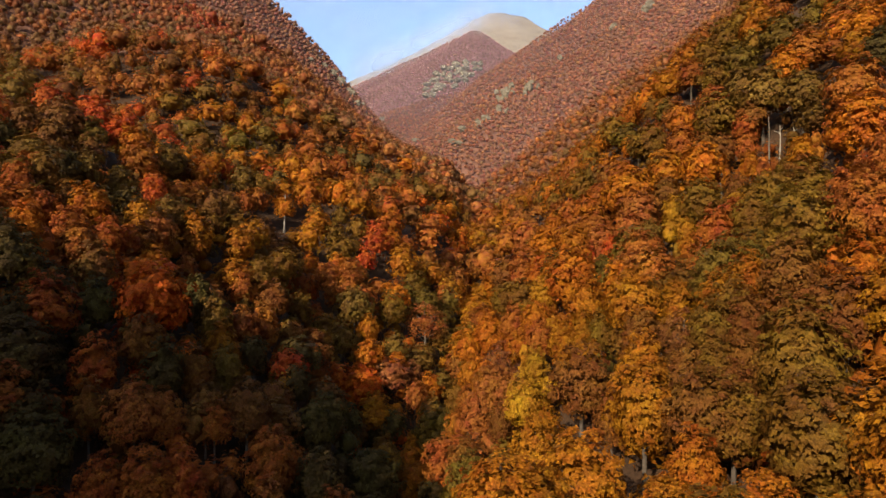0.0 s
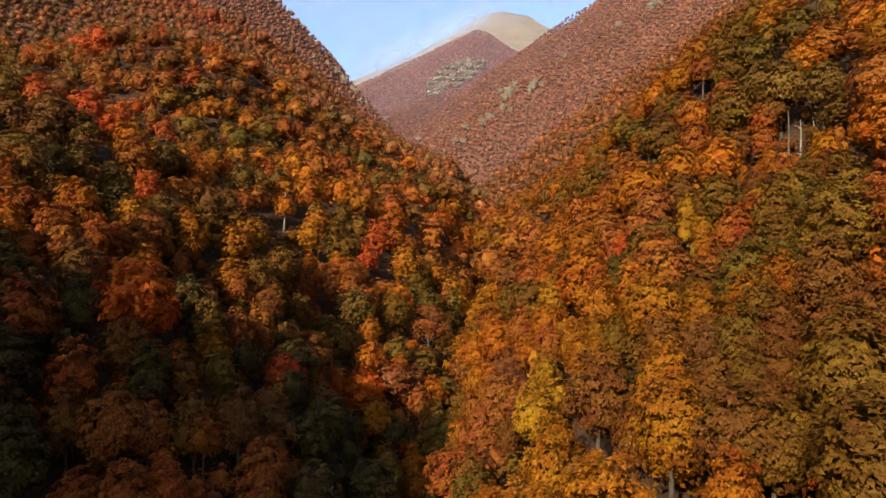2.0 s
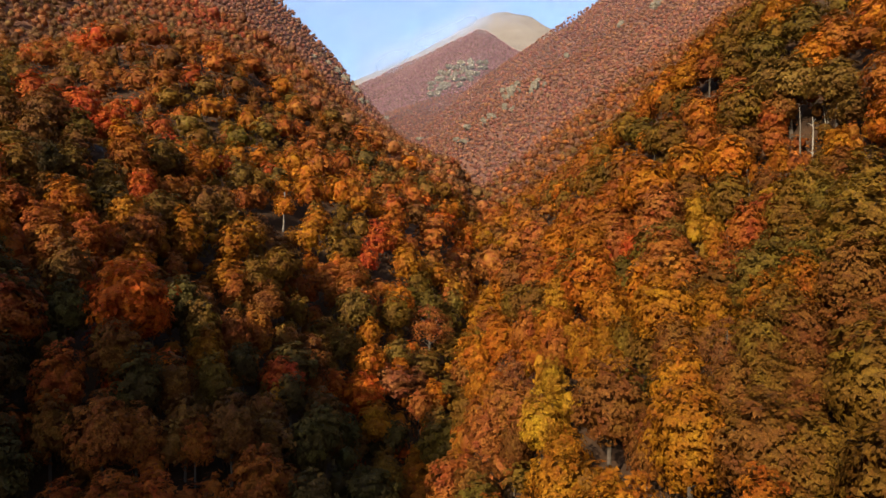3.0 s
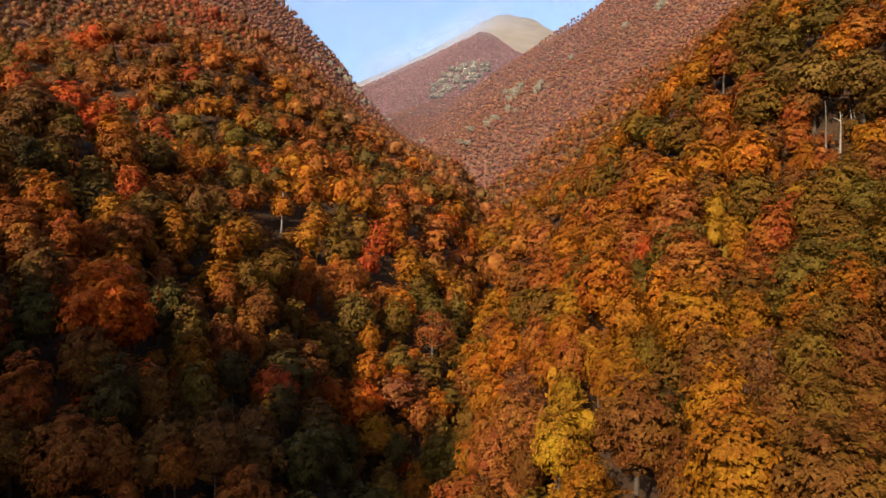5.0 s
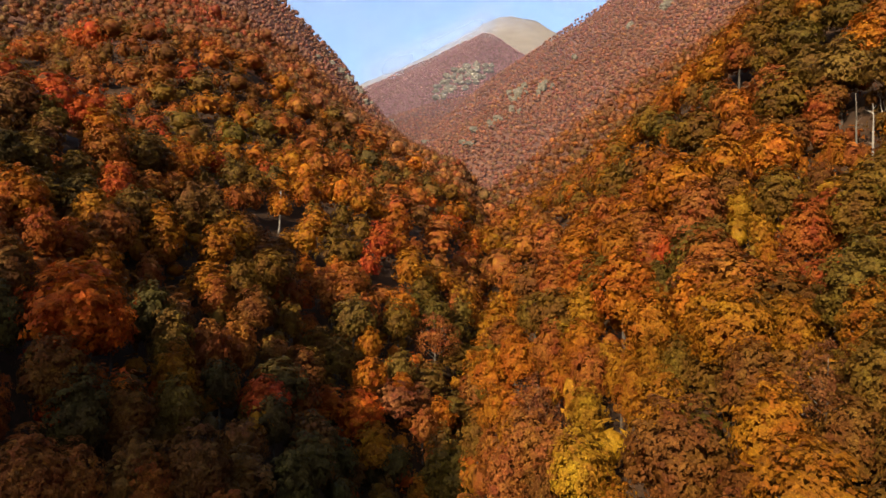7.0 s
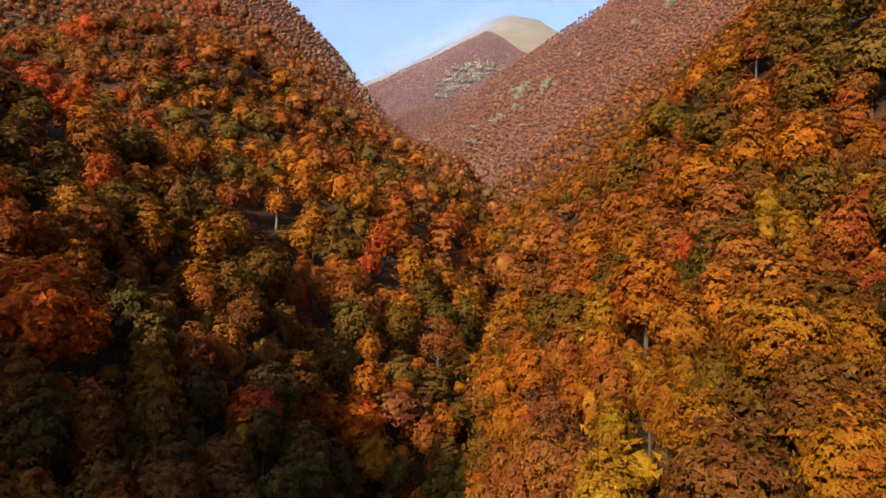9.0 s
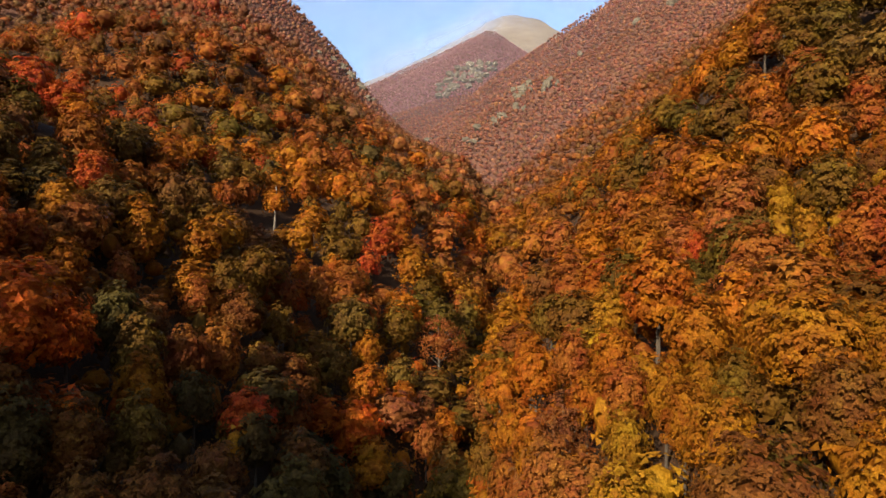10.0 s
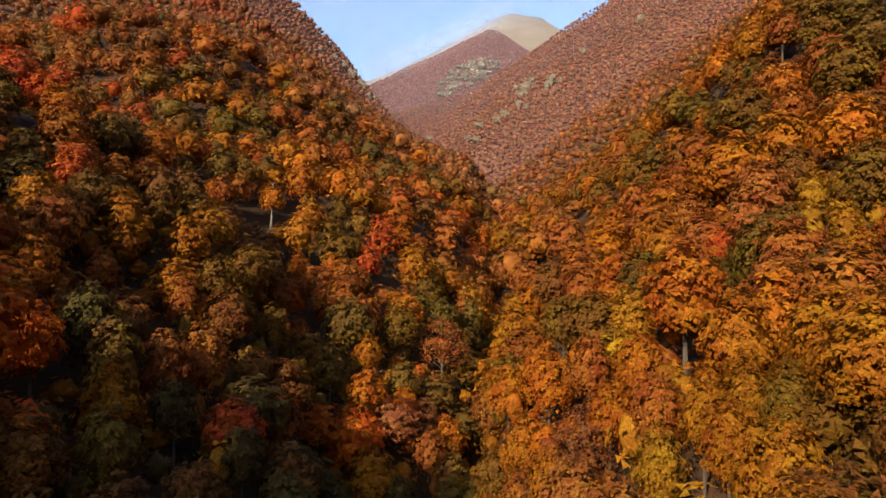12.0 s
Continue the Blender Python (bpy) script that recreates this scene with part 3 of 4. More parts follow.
# the trees that stand out by colour or form
plant(31.7, 50.4, "olive", 1.10, 0.97)
plant(22.9, 54.4, "orange", 0.81, 0.84)
plant(35.5, 59.2, "olive", 1.11, 0.97)
plant(12.9, 60.6, "gold", 0.84, 0.86)
plant(42.6, 63.0, "brown", 0.96, 0.92)
plant(28.1, 63.3, "olive", 0.78, 0.82)
plant(31.3, 63.6, "brown", 0.71, 0.77)
plant(8.8, 63.9, "orange", 0.75, 0.80)
plant(21.8, 64.5, "gold", 1.02, 0.94)
plant(47.2, 67.0, "orange", 0.87, 0.87)
plant(34.4, 68.2, "brown", 0.70, 0.76)
plant(31.5, 68.9, "olive", 0.74, 0.79)
plant(20.1, 71.3, "brown", 0.70, 0.71)
plant(29.3, 72.5, "brown", 0.75, 0.80)
plant(32.6, 72.9, "olive", 0.72, 0.77)
plant(37.4, 73.3, "brown", 0.79, 0.83)
plant(52.6, 74.2, "rust", 1.01, 0.94)
plant(43.2, 74.3, "brown", 0.98, 0.92)
plant(11.7, 74.6, "gold", 0.89, 0.89)
plant(33.8, 75.1, "olive", 0.84, 0.86)
plant(25.0, 75.2, "gold", 0.90, 0.89)
plant(-51.6, 75.5, "dark", 1.09, 0.97)
plant(37.6, 77.4, "olive", 0.81, 0.84)
plant(18.1, 77.8, "brown", 1.04, 0.95)
plant(31.7, 79.1, "mauve", 0.76, 0.81, sparse=True)
plant(40.7, 79.6, "gold", 0.85, 0.86)
plant(14.0, 81.5, "gold", 0.72, 0.78)
plant(37.8, 82.6, "gold", 0.79, 0.83)
plant(-36.3, 82.9, "brick", 0.94, 0.91)
plant(44.8, 84.1, "green", 0.88, 0.88)
plant(-50.0, 84.6, "brown", 0.84, 0.85)
plant(28.2, 85.3, "brown", 0.83, 0.85)
plant(3.8, 86.9, "green", 0.90, 0.89)
plant(53.4, 87.5, "olive", 1.18, 0.99)
plant(20.5, 88.6, "gold", 0.84, 0.85)
plant(-51.8, 88.9, "brick", 0.93, 0.90)
plant(12.3, 89.0, "yellow", 0.88, 0.88)
plant(-42.0, 89.8, "russet", 0.85, 0.86)
plant(35.4, 90.3, "gold", 0.80, 0.83)
plant(8.9, 92.6, "brown", 0.70, 0.71)
plant(44.4, 92.6, "green", 0.93, 0.90)
plant(-26.8, 93.2, "rust", 1.06, 0.96)
plant(-44.3, 94.8, "dark", 0.94, 0.91)
plant(-36.2, 95.0, "rust", 0.78, 0.82)
plant(19.7, 95.1, "gold", 0.72, 0.78)
plant(36.9, 95.6, "gold", 0.74, 0.79)
plant(-38.1, 95.8, "umber", 0.80, 0.84)
plant(33.7, 96.5, "olive", 0.85, 0.87)
plant(-48.3, 96.6, "brown", 0.97, 0.92)
plant(41.2, 96.8, "brown", 0.70, 0.71)
plant(25.6, 96.9, "olive", 0.71, 0.77)
plant(-20.6, 97.3, "dark", 1.00, 0.94)
plant(-56.6, 97.7, "dark", 0.87, 0.87)
plant(15.0, 97.7, "yellow", 0.70, 0.71)
plant(-29.3, 98.4, "rust", 0.72, 0.78)
plant(-32.5, 98.8, "umber", 1.00, 0.93)
plant(5.8, 99.0, "rose", 0.83, 0.85)
plant(19.5, 99.2, "gold", 0.71, 0.77)
plant(23.5, 99.7, "gold", 0.72, 0.78)
plant(8.3, 100.7, "rose", 0.90, 0.89)
plant(-49.9, 102.5, "scarlet", 1.30, 1.03)
plant(-72.1, 103.3, "orange", 0.85, 0.86)
plant(16.6, 103.5, "rust", 0.73, 0.78)
plant(25.0, 105.5, "gold", 0.96, 0.92)
plant(32.6, 105.6, "orange", 0.76, 0.81)
plant(-61.8, 106.2, "umber", 0.93, 0.90)
plant(10.6, 107.0, "mauve", 0.82, 0.85, sparse=True)
plant(-39.2, 107.9, "moss", 0.87, 0.87)
plant(13.4, 108.1, "orange", 0.75, 0.80)
plant(-66.5, 109.1, "rust", 0.96, 0.92)
plant(7.4, 109.6, "gold", 0.71, 0.77)
plant(17.1, 110.5, "orange", 0.76, 0.81)
plant(50.2, 110.7, "brick", 0.82, 0.84)
plant(-31.4, 111.9, "umber", 0.86, 0.87)
plant(-13.4, 114.2, "dark", 1.11, 0.97)
plant(4.7, 114.4, "rust", 0.72, 0.78)
plant(39.0, 114.9, "olive", 0.98, 0.92)
plant(-52.4, 114.9, "scarlet", 0.92, 0.90)
plant(48.1, 115.2, "rust", 0.83, 0.85)
plant(-42.9, 115.6, "gold", 0.90, 0.89)
plant(-73.9, 117.3, "brick", 0.83, 0.85)
plant(68.7, 117.4, "green", 1.10, 0.97)
plant(34.6, 118.7, "rust", 0.70, 0.71)
plant(-23.2, 119.3, "dark", 0.97, 0.92)
plant(84.1, 119.4, "orange", 1.40, 1.11)
plant(37.3, 120.4, "rose", 0.94, 0.91)
plant(5.8, 120.5, "orange", 0.80, 0.83)
plant(25.8, 120.8, "orange", 1.24, 1.01)
plant(14.3, 121.1, "rust", 0.81, 0.84)
plant(63.2, 122.2, "olive", 1.09, 0.97)
plant(-29.9, 122.3, "dark", 0.83, 0.85)
plant(-39.1, 123.0, "dark", 0.85, 0.86)
plant(-69.0, 123.1, "brick", 0.89, 0.89)
plant(56.2, 123.9, "brick", 1.00, 0.93)
plant(69.0, 125.0, "olive", 1.13, 0.98)
plant(75.6, 126.0, "brown", 0.93, 0.90)
plant(62.0, 126.4, "brick", 0.91, 0.89)
plant(42.1, 126.6, "rust", 1.07, 0.96)
plant(10.0, 126.7, "orange", 0.90, 0.89)
plant(-92.1, 127.8, "olive", 0.98, 0.92)
plant(-75.5, 127.8, "orange", 1.08, 0.96)
plant(52.5, 128.0, "gold", 0.70, 0.77)
plant(21.6, 128.5, "yellow", 0.85, 0.86)
plant(-68.0, 129.0, "brick", 0.83, 0.85)
plant(74.1, 130.0, "yellow", 0.70, 0.71)
plant(78.4, 130.7, "gold", 0.90, 0.89)
plant(-63.1, 130.7, "orange", 0.91, 0.89)
plant(90.3, 131.5, "rust", 1.40, 1.06)
plant(3.6, 131.7, "olive", 0.84, 0.86)
plant(76.3, 132.7, "olive", 0.76, 0.81)
plant(-6.2, 133.4, "gold", 1.11, 0.97)
plant(-51.8, 133.5, "umber", 0.92, 0.90)
plant(36.1, 135.1, "green", 0.71, 0.77)
plant(10.4, 135.5, "orange", 0.87, 0.87)
plant(-68.4, 135.8, "brown", 0.83, 0.85)
plant(-13.5, 136.1, "olive", 0.88, 0.88)
plant(58.6, 136.2, "olive", 1.13, 0.98)
plant(55.3, 136.7, "yellow", 0.70, 0.75)
plant(101.6, 138.8, "dark", 1.04, 0.95)
plant(47.7, 138.9, "moss", 0.83, 0.85)
plant(68.9, 140.8, "brown", 0.77, 0.81)
plant(-7.2, 141.3, "gold", 0.97, 0.92)
plant(5.9, 141.6, "orange", 0.90, 0.89)
plant(-43.9, 142.5, "rust", 0.76, 0.80)
plant(44.4, 142.8, "rose", 0.95, 0.91)
plant(-0.0, 144.7, "green", 1.40, 1.07)
plant(40.7, 145.1, "red", 0.70, 0.71)
plant(55.7, 145.3, "yellow", 0.80, 0.84)
plant(-92.8, 145.6, "dark", 1.04, 0.95)
plant(-62.4, 145.7, "rose", 0.77, 0.81)
plant(47.8, 145.8, "rose", 1.18, 1.00)
plant(-36.6, 146.3, "brown", 0.85, 0.86)
plant(15.6, 146.7, "olive", 0.93, 0.91)
plant(75.4, 146.9, "gold", 0.75, 0.80)
plant(101.7, 147.3, "gold", 0.95, 0.91)
plant(-7.4, 148.1, "gold", 0.83, 0.85)
plant(-90.2, 151.7, "moss", 1.00, 0.93)
plant(-51.1, 152.1, "rust", 0.89, 0.88)
plant(66.3, 153.0, "orange", 1.20, 1.00)
plant(92.6, 153.7, "moss", 1.23, 1.01)
plant(-12.9, 154.2, "dark", 0.86, 0.87)
plant(57.9, 154.7, "brown", 0.91, 0.89)
plant(-17.6, 156.2, "gold", 1.09, 0.97)
plant(-64.6, 156.3, "gold", 0.80, 0.84)
plant(-105.1, 157.0, "brick", 0.88, 0.88)
plant(-102.5, 157.1, "umber", 1.11, 0.97)
plant(79.8, 157.7, "rust", 0.83, 0.85)
plant(-42.7, 158.1, "olive", 0.78, 0.82)
plant(40.7, 158.2, "rust", 1.01, 0.94)
plant(21.4, 159.0, "rust", 1.00, 0.93)
plant(-72.7, 159.0, "moss", 1.05, 0.95)
plant(-65.7, 159.1, "gold", 1.06, 0.96)
plant(34.8, 159.8, "gold", 0.99, 0.93)
plant(-48.6, 159.9, "olive", 0.96, 0.92)
plant(74.9, 160.9, "brown", 0.94, 0.91)
plant(50.1, 161.9, "orange", 1.40, 1.11)
plant(-21.8, 162.2, "scarlet", 1.22, 1.01)
plant(-79.5, 163.7, "red", 1.03, 0.94)
plant(83.0, 163.9, "brick", 0.86, 0.87)
plant(-39.1, 164.8, "olive", 0.87, 0.88)
plant(85.3, 164.9, "brown", 1.00, 0.93)
plant(88.5, 165.3, "moss", 1.40, 1.06)
plant(61.8, 165.3, "gold", 1.21, 1.00)
plant(-7.7, 166.6, "russet", 0.84, 0.86)
plant(-56.6, 166.6, "gold", 1.03, 0.94)
plant(-107.5, 168.9, "umber", 1.32, 1.03)
plant(9.8, 170.2, "gold", 1.16, 0.99)
plant(-45.7, 170.5, "olive", 1.03, 0.94)
plant(98.7, 171.3, "orange", 1.22, 1.01)
plant(-82.9, 171.7, "brick", 1.01, 0.94)
plant(-21.2, 172.4, "orange", 1.01, 0.94)
plant(-102.3, 173.0, "moss", 1.18, 0.99)
plant(79.9, 173.5, "olive", 1.40, 1.11)
plant(-4.1, 173.7, "orange", 0.94, 0.91)
plant(-13.3, 174.2, "orange", 0.82, 0.84)
plant(51.3, 174.3, "orange", 1.11, 0.97)
plant(105.5, 174.6, "rust", 1.22, 1.01)
plant(-67.2, 174.8, "olive", 0.81, 0.84)
plant(-8.9, 175.0, "mauve", 0.82, 0.85, sparse=True)
plant(19.3, 175.9, "brown", 1.19, 1.00)
plant(-89.6, 177.2, "rust", 1.16, 0.99)
plant(-30.2, 177.6, "moss", 1.09, 0.97)
plant(-34.8, 177.7, "olive", 1.07, 0.96)
plant(-14.3, 178.7, "moss", 0.94, 0.91)
plant(30.2, 178.8, "orange", 1.10, 0.97)
plant(72.0, 181.3, "rust", 1.03, 0.95)
plant(47.6, 181.7, "rust", 1.13, 0.98)
plant(-94.0, 182.2, "orange", 1.19, 1.00)
plant(-99.3, 184.3, "red", 1.06, 0.96)
plant(-56.3, 184.8, "umber", 0.96, 0.92)
plant(-22.9, 185.3, "gold", 0.86, 0.87)
plant(93.1, 186.4, "moss", 1.24, 1.01)
plant(-39.1, 186.4, "orange", 0.79, 0.83)
plant(-27.8, 188.6, "moss", 1.33, 1.03)
plant(-87.1, 190.4, "moss", 1.14, 0.98)
plant(66.2, 191.4, "olive", 1.31, 1.03)
plant(86.3, 191.6, "rust", 1.25, 1.01)
plant(36.1, 192.4, "orange", 1.17, 0.99)
plant(-69.1, 192.9, "umber", 1.07, 0.96)
plant(-41.7, 194.6, "brick", 0.84, 0.86)
plant(41.7, 195.2, "rust", 1.19, 1.00)
plant(17.8, 197.3, "orange", 1.04, 0.95)
plant(-16.7, 198.5, "olive", 1.19, 1.00)
plant(83.6, 199.1, "brick", 0.99, 0.93)
plant(13.8, 199.7, "gold", 1.19, 1.00)
plant(70.5, 200.3, "rust", 1.10, 0.97)
plant(-5.9, 200.7, "rose", 1.34, 1.03, sparse=True)
plant(-31.1, 200.8, "rust", 1.26, 1.02)
plant(79.7, 204.6, "rust", 1.13, 0.98)
plant(-37.1, 204.8, "rust", 0.93, 0.90)
plant(116.7, 206.7, "green", 1.40, 1.20)
plant(103.1, 207.6, "green", 1.36, 1.04)
plant(95.0, 209.1, "olive", 1.34, 1.04)
plant(68.2, 209.2, "green", 0.97, 0.92)
plant(-16.6, 209.3, "orange", 1.21, 1.00)
plant(-47.7, 212.2, "scarlet", 0.96, 0.92)
plant(80.3, 214.7, "green", 1.00, 0.93)
plant(-6.5, 216.9, "green", 1.24, 1.01)
plant(-34.2, 220.9, "rust", 1.17, 0.99)
plant(92.2, 222.6, "rust", 1.22, 1.01)
plant(115.2, 222.7, "gold", 1.12, 0.97)
plant(105.1, 224.7, "olive", 1.25, 1.01)
plant(99.6, 225.2, "olive", 1.24, 1.01)
plant(59.5, 228.8, "moss", 1.16, 0.99)
plant(-50.8, 228.9, "orange", 0.95, 0.91)
plant(86.2, 229.0, "gold", 1.24, 1.01)
plant(-62.6, 231.5, "umber", 1.18, 0.99)
plant(54.4, 231.7, "olive", 1.34, 1.04)
plant(-10.8, 233.2, "olive", 1.12, 0.97)
plant(-67.8, 235.1, "brown", 1.16, 0.99)
plant(-40.7, 237.0, "olive", 1.34, 1.03)
plant(80.4, 237.2, "orange", 1.15, 0.98)
plant(-100.1, 237.3, "orange", 1.25, 1.01)
plant(-53.1, 238.1, "gold", 1.33, 1.03)
plant(-30.9, 239.7, "red", 1.04, 0.95)
plant(-0.2, 240.5, "rust", 0.92, 0.90)
plant(-16.3, 241.2, "gold", 1.29, 1.02)
plant(69.4, 241.5, "olive", 1.26, 1.02)
plant(-28.0, 249.4, "red", 1.26, 1.02)
plant(-77.0, 250.1, "rust", 1.11, 0.97)
plant(-52.2, 250.1, "gold", 1.27, 1.02)
plant(-45.7, 251.0, "olive", 1.12, 0.98)
plant(14.1, 253.3, "yellow", 1.27, 1.02)
plant(-97.9, 255.1, "orange", 1.15, 0.98)
plant(-85.6, 255.6, "moss", 1.29, 1.02)
plant(-67.5, 255.6, "orange", 1.00, 0.93)
plant(-36.3, 259.1, "olive", 1.14, 0.98)
plant(-79.1, 259.9, "olive", 1.30, 1.03)
plant(-29.1, 260.1, "red", 1.18, 1.00)
plant(90.7, 261.2, "orange", 1.02, 0.94)
plant(37.6, 265.8, "russet", 1.40, 1.17)
plant(-59.7, 267.9, "orange", 1.40, 1.11)
plant(-24.0, 269.9, "orange", 1.39, 1.04)
plant(-39.5, 275.3, "gold", 1.37, 1.04)
plant(-47.7, 277.0, "orange", 1.38, 1.04)
plant(-76.2, 277.5, "moss", 1.19, 1.00)
plant(-97.6, 285.3, "gold", 1.33, 1.03)
plant(-44.2, 285.6, "orange", 0.95, 0.91)
plant(-25.3, 287.6, "brick", 1.28, 1.02)
plant(-66.3, 287.9, "orange", 1.31, 1.03)
plant(31.0, 288.9, "rust", 1.40, 1.06)
plant(-7.4, 288.9, "rust", 1.40, 1.11)
plant(-60.9, 292.3, "gold", 1.01, 0.94)
plant(-85.2, 292.6, "red", 1.02, 0.94)
plant(21.3, 295.4, "russet", 1.40, 1.27)
plant(-15.7, 300.8, "umber", 1.28, 1.02)
plant(-91.9, 301.0, "orange", 1.38, 1.04)
plant(-137.5, 302.8, "red", 1.31, 1.03)
plant(-64.6, 305.2, "rust", 1.39, 1.05)
plant(-124.2, 307.6, "olive", 1.40, 1.18)
plant(-30.0, 309.3, "rust", 1.27, 1.02)
plant(-77.1, 309.4, "gold", 1.30, 1.02)
plant(-144.6, 310.9, "brick", 1.38, 1.04)
plant(-108.2, 318.6, "green", 1.40, 1.25)
plant(-134.7, 318.8, "moss", 1.40, 1.27)
plant(-63.5, 319.8, "brick", 1.22, 1.01)
plant(-6.8, 321.7, "russet", 1.40, 1.18)
plant(-38.3, 327.5, "moss", 1.23, 1.01)
plant(-206.7, 328.2, "umber", 1.40, 1.27)
plant(-55.9, 330.4, "brick", 1.30, 1.03)
plant(-190.1, 332.7, "russet", 1.40, 1.27)
plant(-232.1, 334.3, "moss", 1.40, 1.27)
plant(-75.5, 337.6, "rust", 1.40, 1.23)
plant(-19.3, 337.7, "rust", 1.36, 1.04)
plant(-100.3, 339.2, "moss", 1.40, 1.16)
plant(-109.6, 339.3, "gold", 1.40, 1.07)
plant(27.8, 339.5, "brown", 1.11, 0.97)
plant(-154.2, 339.6, "olive", 1.40, 1.12)
plant(-131.3, 339.8, "orange", 1.40, 1.27)
plant(-2.9, 344.5, "scarlet", 1.40, 1.11)
plant(-174.9, 346.5, "rose", 1.40, 1.27)
plant(21.9, 350.3, "gold", 1.40, 1.09)
plant(-94.4, 350.8, "brick", 1.40, 1.24)
plant(-162.7, 353.8, "rust", 1.40, 1.27)
plant(-236.5, 358.1, "rust", 1.40, 1.27)
plant(-141.4, 358.4, "moss", 1.40, 1.27)
plant(-151.1, 364.0, "red", 1.40, 1.19)
plant(-2.7, 368.7, "orange", 1.35, 1.04)
plant(-49.4, 368.9, "dark", 1.40, 1.27)
plant(-127.3, 373.4, "brown", 1.40, 1.27)
plant(-169.1, 374.0, "umber", 1.40, 1.27)
plant(-13.6, 375.0, "moss", 1.40, 1.07)
plant(-144.4, 380.3, "rust", 1.40, 1.27)
plant(2.9, 380.5, "orange", 1.29, 1.02)
plant(17.9, 381.8, "gold", 1.22, 1.00)
plant(-94.7, 386.5, "russet", 1.40, 1.20)
plant(-188.3, 390.2, "russet", 1.40, 1.27)
plant(-211.9, 392.4, "brown", 1.40, 1.27)
plant(29.0, 393.6, "rust", 1.40, 1.27)
plant(-70.8, 393.8, "brown", 1.40, 1.20)
plant(-225.3, 393.8, "red", 1.40, 1.27)
plant(-2.2, 401.5, "olive", 1.40, 1.11)
plant(-127.5, 402.4, "rust", 1.40, 1.27)
plant(58.4, 405.7, "umber", 1.29, 1.02)
plant(-111.0, 409.0, "orange", 1.40, 1.27)
plant(-59.7, 415.4, "brick", 1.40, 1.27)
plant(-26.2, 422.9, "orange", 1.40, 1.27)
plant(-49.8, 425.1, "rust", 1.40, 1.11)
plant(-81.5, 429.9, "moss", 1.40, 1.27)
plant(-181.3, 433.2, "rust", 1.40, 1.27)
plant(-95.4, 439.3, "rust", 1.40, 1.27)
plant(-40.3, 450.4, "orange", 1.40, 1.27)
plant(-73.3, 451.2, "umber", 1.40, 1.27)
plant(26.1, 461.9, "orange", 1.40, 1.27)
plant(23.4, 492.6, "olive", 1.40, 1.14)
plant(-127.9, 549.8, "orange", 1.40, 1.27)
plant(-225.0, 582.9, "red", 1.40, 1.27)
plant(-178.3, 589.3, "rust", 1.40, 1.27)
plant(-209.0, 614.5, "brown", 1.40, 1.27)
plant(-161.0, 627.0, "gold", 1.40, 1.27)


def scatter(x0, x1, y0, y1, gap, keep):
    """Places on a jittered net, where keep(x, y) holds."""
    xs, ys = np.meshgrid(np.arange(x0, x1, gap), np.arange(y0, y1, gap * 0.87))
    xs = xs + (np.arange(xs.shape[0])[:, None] % 2) * gap / 2
    xs, ys = xs + rng.uniform(-0.36, 0.36, xs.shape) * gap, ys + rng.uniform(-0.36, 0.36, xs.shape) * gap
    xs, ys = xs.ravel(), ys.ravel()
    ok = keep(xs, ys)
    return xs[ok], ys[ok]


def clear_of_planted(xs, ys, gap):
    ok = np.ones(len(xs), bool)
    for px, py, r in planted:
        ok &= np.hypot(xs - px, ys - py) > min(r, 7.0) * 0.75 + gap
    return xs[ok], ys[ok]


def clear_of_rock(xs, ys):
    ok = np.ones(len(xs), bool)
    for px, py, r in bare:
        far_off = (ys - py) * (1 if py < 1300 else 0.8)
        ok &= (np.abs(xs - px) > r) | (far_off > 0.3 * r) | (far_off < -0.7 * r)
    return xs[ok], ys[ok]


def forest(name, label, xs, ys, y0, y1, shapes, size, thin=0.0, leaves=None, every=True, tall=1.0, hazy_twig=(0.215, 0.1, 0.066)):
    """Very many trees as one mass of leaves; every tree has its own tint, size and turn. thin draws the tints towards
    bare twigs paled with painted haze.
    """
    verts, faces, tints, n = [], [], [], 0
    stands = [(x, y, None, size * tall * rng.uniform(0.7, 1.15), size * rng.uniform(0.75, 1.2)) for x, y in zip(xs, ys)]
    stands += [(x, y, tint, s, s * w) for x, y, tint, s, w in marked if every and y0 <= y < y1]
    for x, y, tint, s, w in stands:
        v, f = shapes[int(rng.integers(len(shapes)))]
        a, z = rng.uniform(0, 6.28), float(ground_z(x, y))
        c, d = math.cos(a) * w, math.sin(a) * w
        verts.append(np.stack([v[:, 0] * c - v[:, 1] * d + x, v[:, 0] * d + v[:, 1] * c + y, v[:, 2] * s + z], -1))
        faces.append(f + n)
        n += len(v)
        k = 1 + (1 - 0.5 * thin) * rng.uniform(-0.2, 0.2)
        # bare-twig tone paled with distance haze, mixed in by thin
        r, g, b = (t + (v - t) * thin for t, v in zip(leaf_tint(x, y, tint or pick(x, y), 0.1), hazy_twig))
        tints.append(np.tile((r * k, g * k * rng.uniform(0.92, 1.12), b * k, 1.0), (len(v), 1)))
    data = mesh_from(name, np.concatenate(verts), np.concatenate(faces), leaves or FAR_LEAVES)
    layer = data.attributes.new("tint", "FLOAT_COLOR", "POINT")
    layer.data.foreach_set("color", np.concatenate(tints).astype(np.float32).ravel())
    return tagged(new(name, data), label, "forest", kind="stuff")


def in_view(x, y, margin=25):
    return np.abs(x) < 0.78 * y + margin


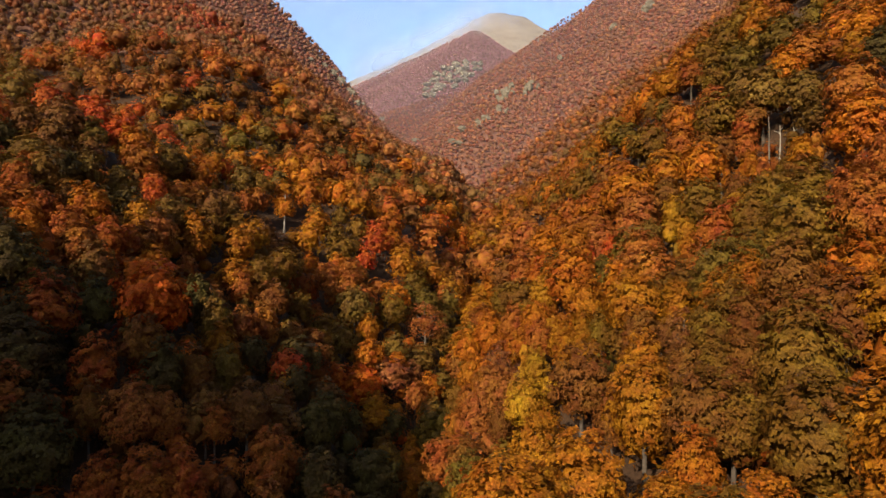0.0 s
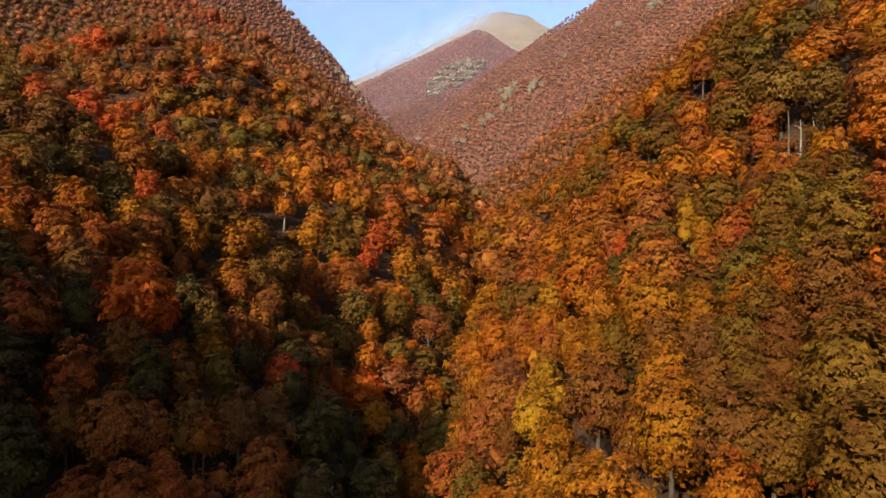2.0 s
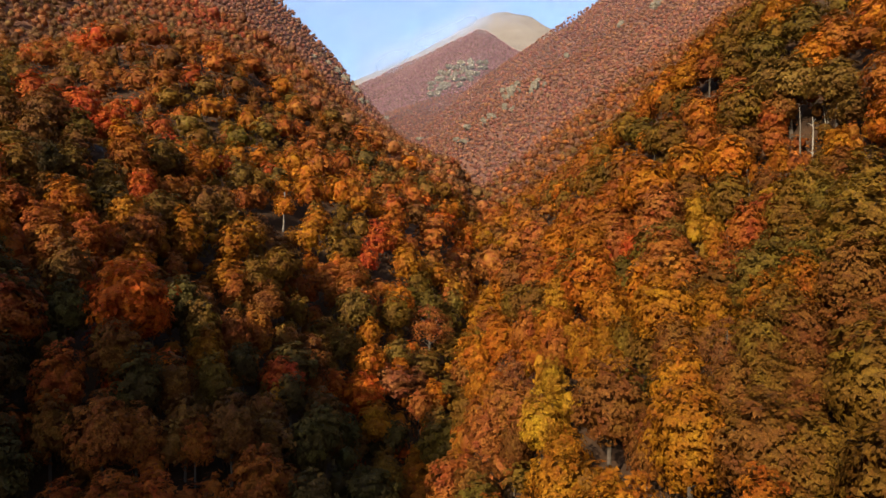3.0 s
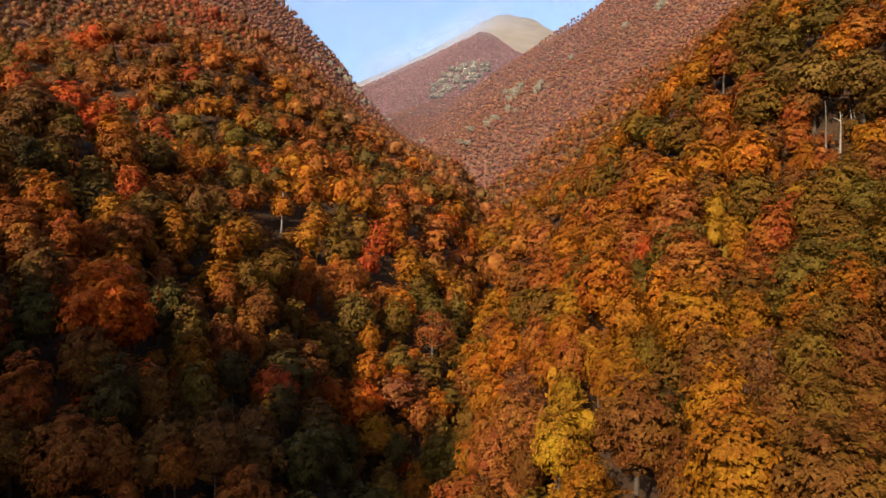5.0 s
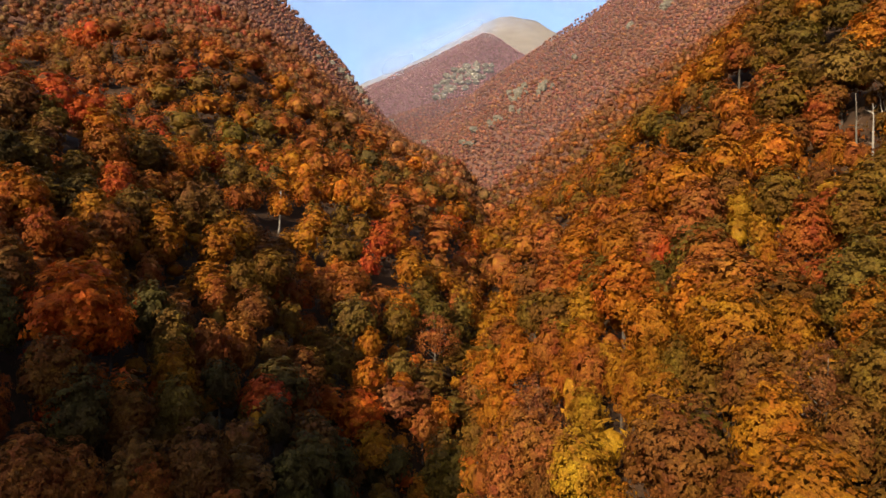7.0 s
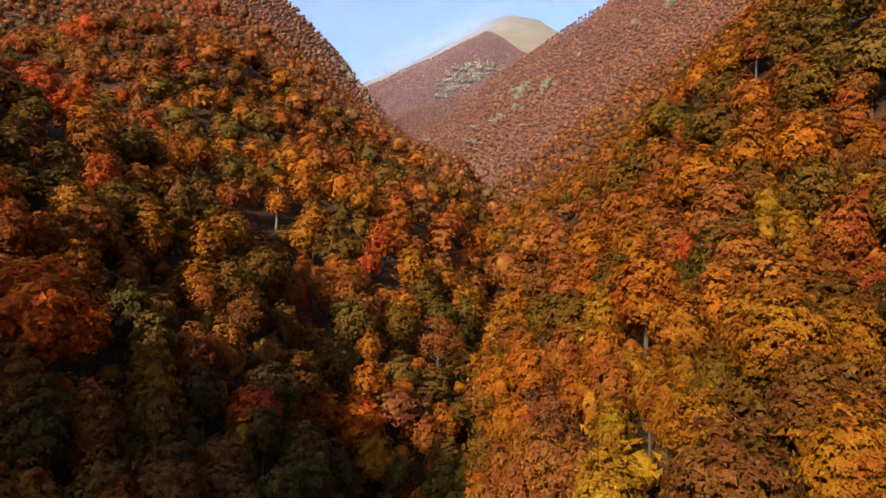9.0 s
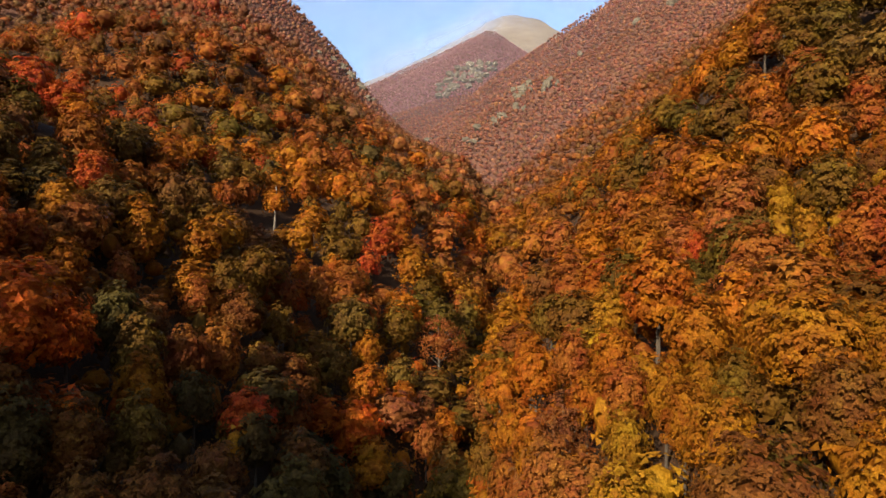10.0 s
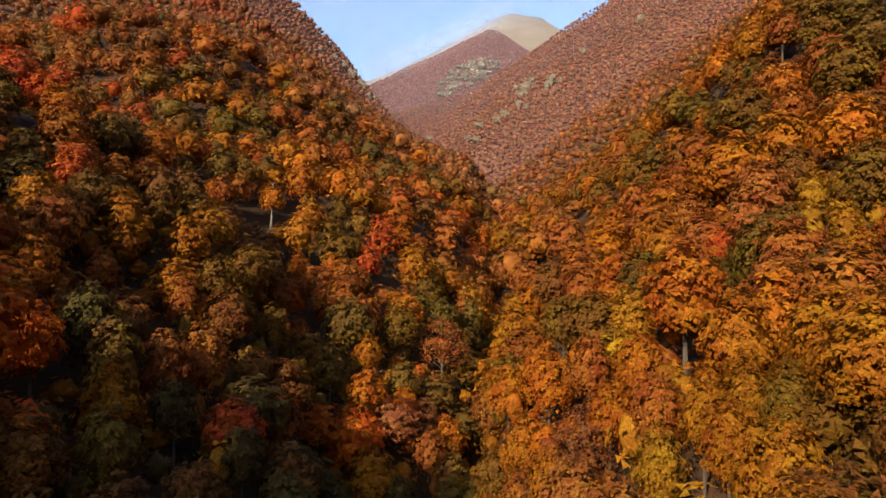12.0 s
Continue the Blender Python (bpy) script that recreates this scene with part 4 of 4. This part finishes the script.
def grow(name, label, x0, x1, y0, y1, gap, shapes, size, keep, clear=3.0, **look_of):
    xs, ys = scatter(x0, x1, y0, y1, gap, keep)
    xs, ys = clear_of_rock(xs, ys)
    if clear:
        xs, ys = clear_of_planted(xs, ys, clear)
    forest(name, label, xs, ys, y0, y1, shapes, size, **look_of)


def open_slope(x, y):
    """The sides of the spurs that look down the valley, not their backs."""
    gx, gy = (canopy(x + 6, y) - canopy(x - 6, y)) / 12, (canopy(x, y + 6) - canopy(x, y - 6)) / 12
    far_off = np.hypot(x, y)
    return gx * x / far_off + gy * y / far_off - canopy(x, y) / far_off > -0.4


def under_view_top(x, y):
    return (canopy(x, y) < 0.47 * y + 12) & open_slope(x, y)


NEAR_Y = 104.0
xs, ys = scatter(-150, 150, 27, NEAR_Y, 7.4, lambda x, y: in_view(x, y, 12))
xs, ys = clear_of_planted(xs, ys, 1.7)
known = list(tinted)
for x, y in zip(xs, ys):
    plant(x, y, pick(x, y), random.uniform(0.75, 1.1), random.uniform(0.85, 1.15), even=0.1)
tinted = known

grow("hillside_forest", "dense autumn forest of orange, rust and olive trees on both valley sides",
     -150, 150, NEAR_Y, 165, 8.8, SLOPE, 1.0, lambda x, y: in_view(x, y, 14) & (np.abs(x - np.interp(y, STREAM_Y, STREAM_X)) > 5), leaves=SLOPE_LEAVES)
grow("midslope_forest", "dense autumn forest of russet, gold and olive trees above the stream",
     -230, 230, 165, 270, 9.0, UPPER, 1.03, lambda x, y: in_view(x, y, 12) & under_view_top(x, y), leaves=SLOPE_LEAVES)
for y0, y1, shapes in ((30, 105, FARTHER), (105, 200, LIGHT)):
    grow("undergrowth", "low autumn saplings and shrubs between the trees on the steep ground",
         -110, 110, y0, y1, 5.7, shapes, 0.55, lambda x, y: in_view(x, y, 10) & (np.abs(x) < 95), clear=0, every=False, leaves=SLOPE_LEAVES)
grow("slope_forest", "dense autumn forest of rust, gold and olive trees on the spur",
     -330, 330, 270, 430, 8.8, FARTHER, 1.0, lambda x, y: in_view(x, y, 10) & under_view_top(x, y), leaves=SLOPE_LEAVES)
# thin rises up the valley: haze painted into the leaf tints
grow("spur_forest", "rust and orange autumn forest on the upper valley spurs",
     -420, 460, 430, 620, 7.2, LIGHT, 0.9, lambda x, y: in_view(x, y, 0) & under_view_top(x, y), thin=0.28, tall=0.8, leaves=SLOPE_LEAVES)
grow("mountainside_forest", "rust autumn forest on the mountainside up the valley, mauve with painted haze",
     -420, 700, 620, 1500, 6.4, DISTANT, 0.78, lambda x, y: (x > -0.5 * y) & (x < 0.6 * y) & under_view_top(x, y), clear=0, tall=0.7, thin=0.48, hazy_twig=(0.25, 0.122, 0.094))
grow("far_forest", "leafless forest on the far mountain spur, mauve-brown with painted haze",
     -600, 600, 1500, 2150, 6.6, FARTHEST, 0.8, lambda x, y: (x > -0.2 * y) & (x < 0.16 * y) & (canopy(x, y) > 0.2 * y) & open_slope(x, y), clear=0, tall=0.7, thin=0.85, hazy_twig=(0.25, 0.13, 0.12))
grow("valley_mouth_forest", "autumn forest on the slopes under and beside the valley mouth",
     -100, 100, -50, 60, 7.4, FARTHER, 1.0, lambda x, y: ~in_view(x, y, 12) | (y < 27), every=False, leaves=SLOPE_LEAVES)
grow("surrounding_forest", "autumn forest on the slopes round the valley mouth",
     -230, 230, -90, 170, 8.8, DISTANT, 1.05, lambda x, y: (~in_view(x, y, 12) | (y < 27)) & ((np.abs(x) > 100) | (y < -50) | (y > 60)), clear=0, every=False)


# ---- painted mist and haze: sheets at the peak, in the valley, behind the summit ----
def mist(name, label, y, x0, x1, low, high, thick, seed):
    """A thin curtain far off with haze painted on it, dense in its middle and fading out to all sides."""
    gx, gz = np.meshgrid(np.linspace(0, 1, 90), np.linspace(0, 1, 40))
    x = x0 + (x1 - x0) * gx
    z = low(x) + (high(x) - low(x)) * gz
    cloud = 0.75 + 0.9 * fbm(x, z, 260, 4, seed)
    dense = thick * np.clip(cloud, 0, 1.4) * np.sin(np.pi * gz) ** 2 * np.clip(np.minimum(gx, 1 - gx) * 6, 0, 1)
    deep = y + 60 * fbm(x, z, 400, 2, seed + 5)
    at = np.arange(gx.size).reshape(gx.shape)
    faces = np.stack([at[:-1, :-1], at[:-1, 1:], at[1:, 1:], at[1:, :-1]], -1).reshape(-1, 4)
    data = mesh_from(name, np.stack([x, deep, z + EYE], -1).reshape(-1, 3), faces, PAINTED_HAZE, True)
    layer = data.attributes.new("veil", "FLOAT", "POINT")
    layer.data.foreach_set("value", dense.astype(np.float32).ravel())
    ob = tagged(new(name, data), label, "mist", kind="structure")
    ob.visible_shadow = False
    return ob


crest_x, crest_z = [p[0] for p in PEAK], [p[2] for p in PEAK]
mist("mist", "thin sheet with painted mist over the grassy summit", 2900, -1000, 420,
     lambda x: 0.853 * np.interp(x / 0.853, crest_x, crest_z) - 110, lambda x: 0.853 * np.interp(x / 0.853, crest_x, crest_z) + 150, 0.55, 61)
# sheets added across the valley to tint the far slopes like aerial haze
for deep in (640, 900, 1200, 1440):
    mist("valley_haze_sheet", "thin sheet with painted haze across the upper valley", deep, -1300, 1300, lambda x: -400 + 0 * x, lambda x: 1300 + 0 * x, 0.03, deep)
# sheet added to make the sky behind the summit paler
mist("haze", "added sheet with painted haze that pales the sky behind the summit", 4300, -2600, 2600, lambda x: 300 + 0 * x, lambda x: 3300 + 0 * x, 0.3, 71)
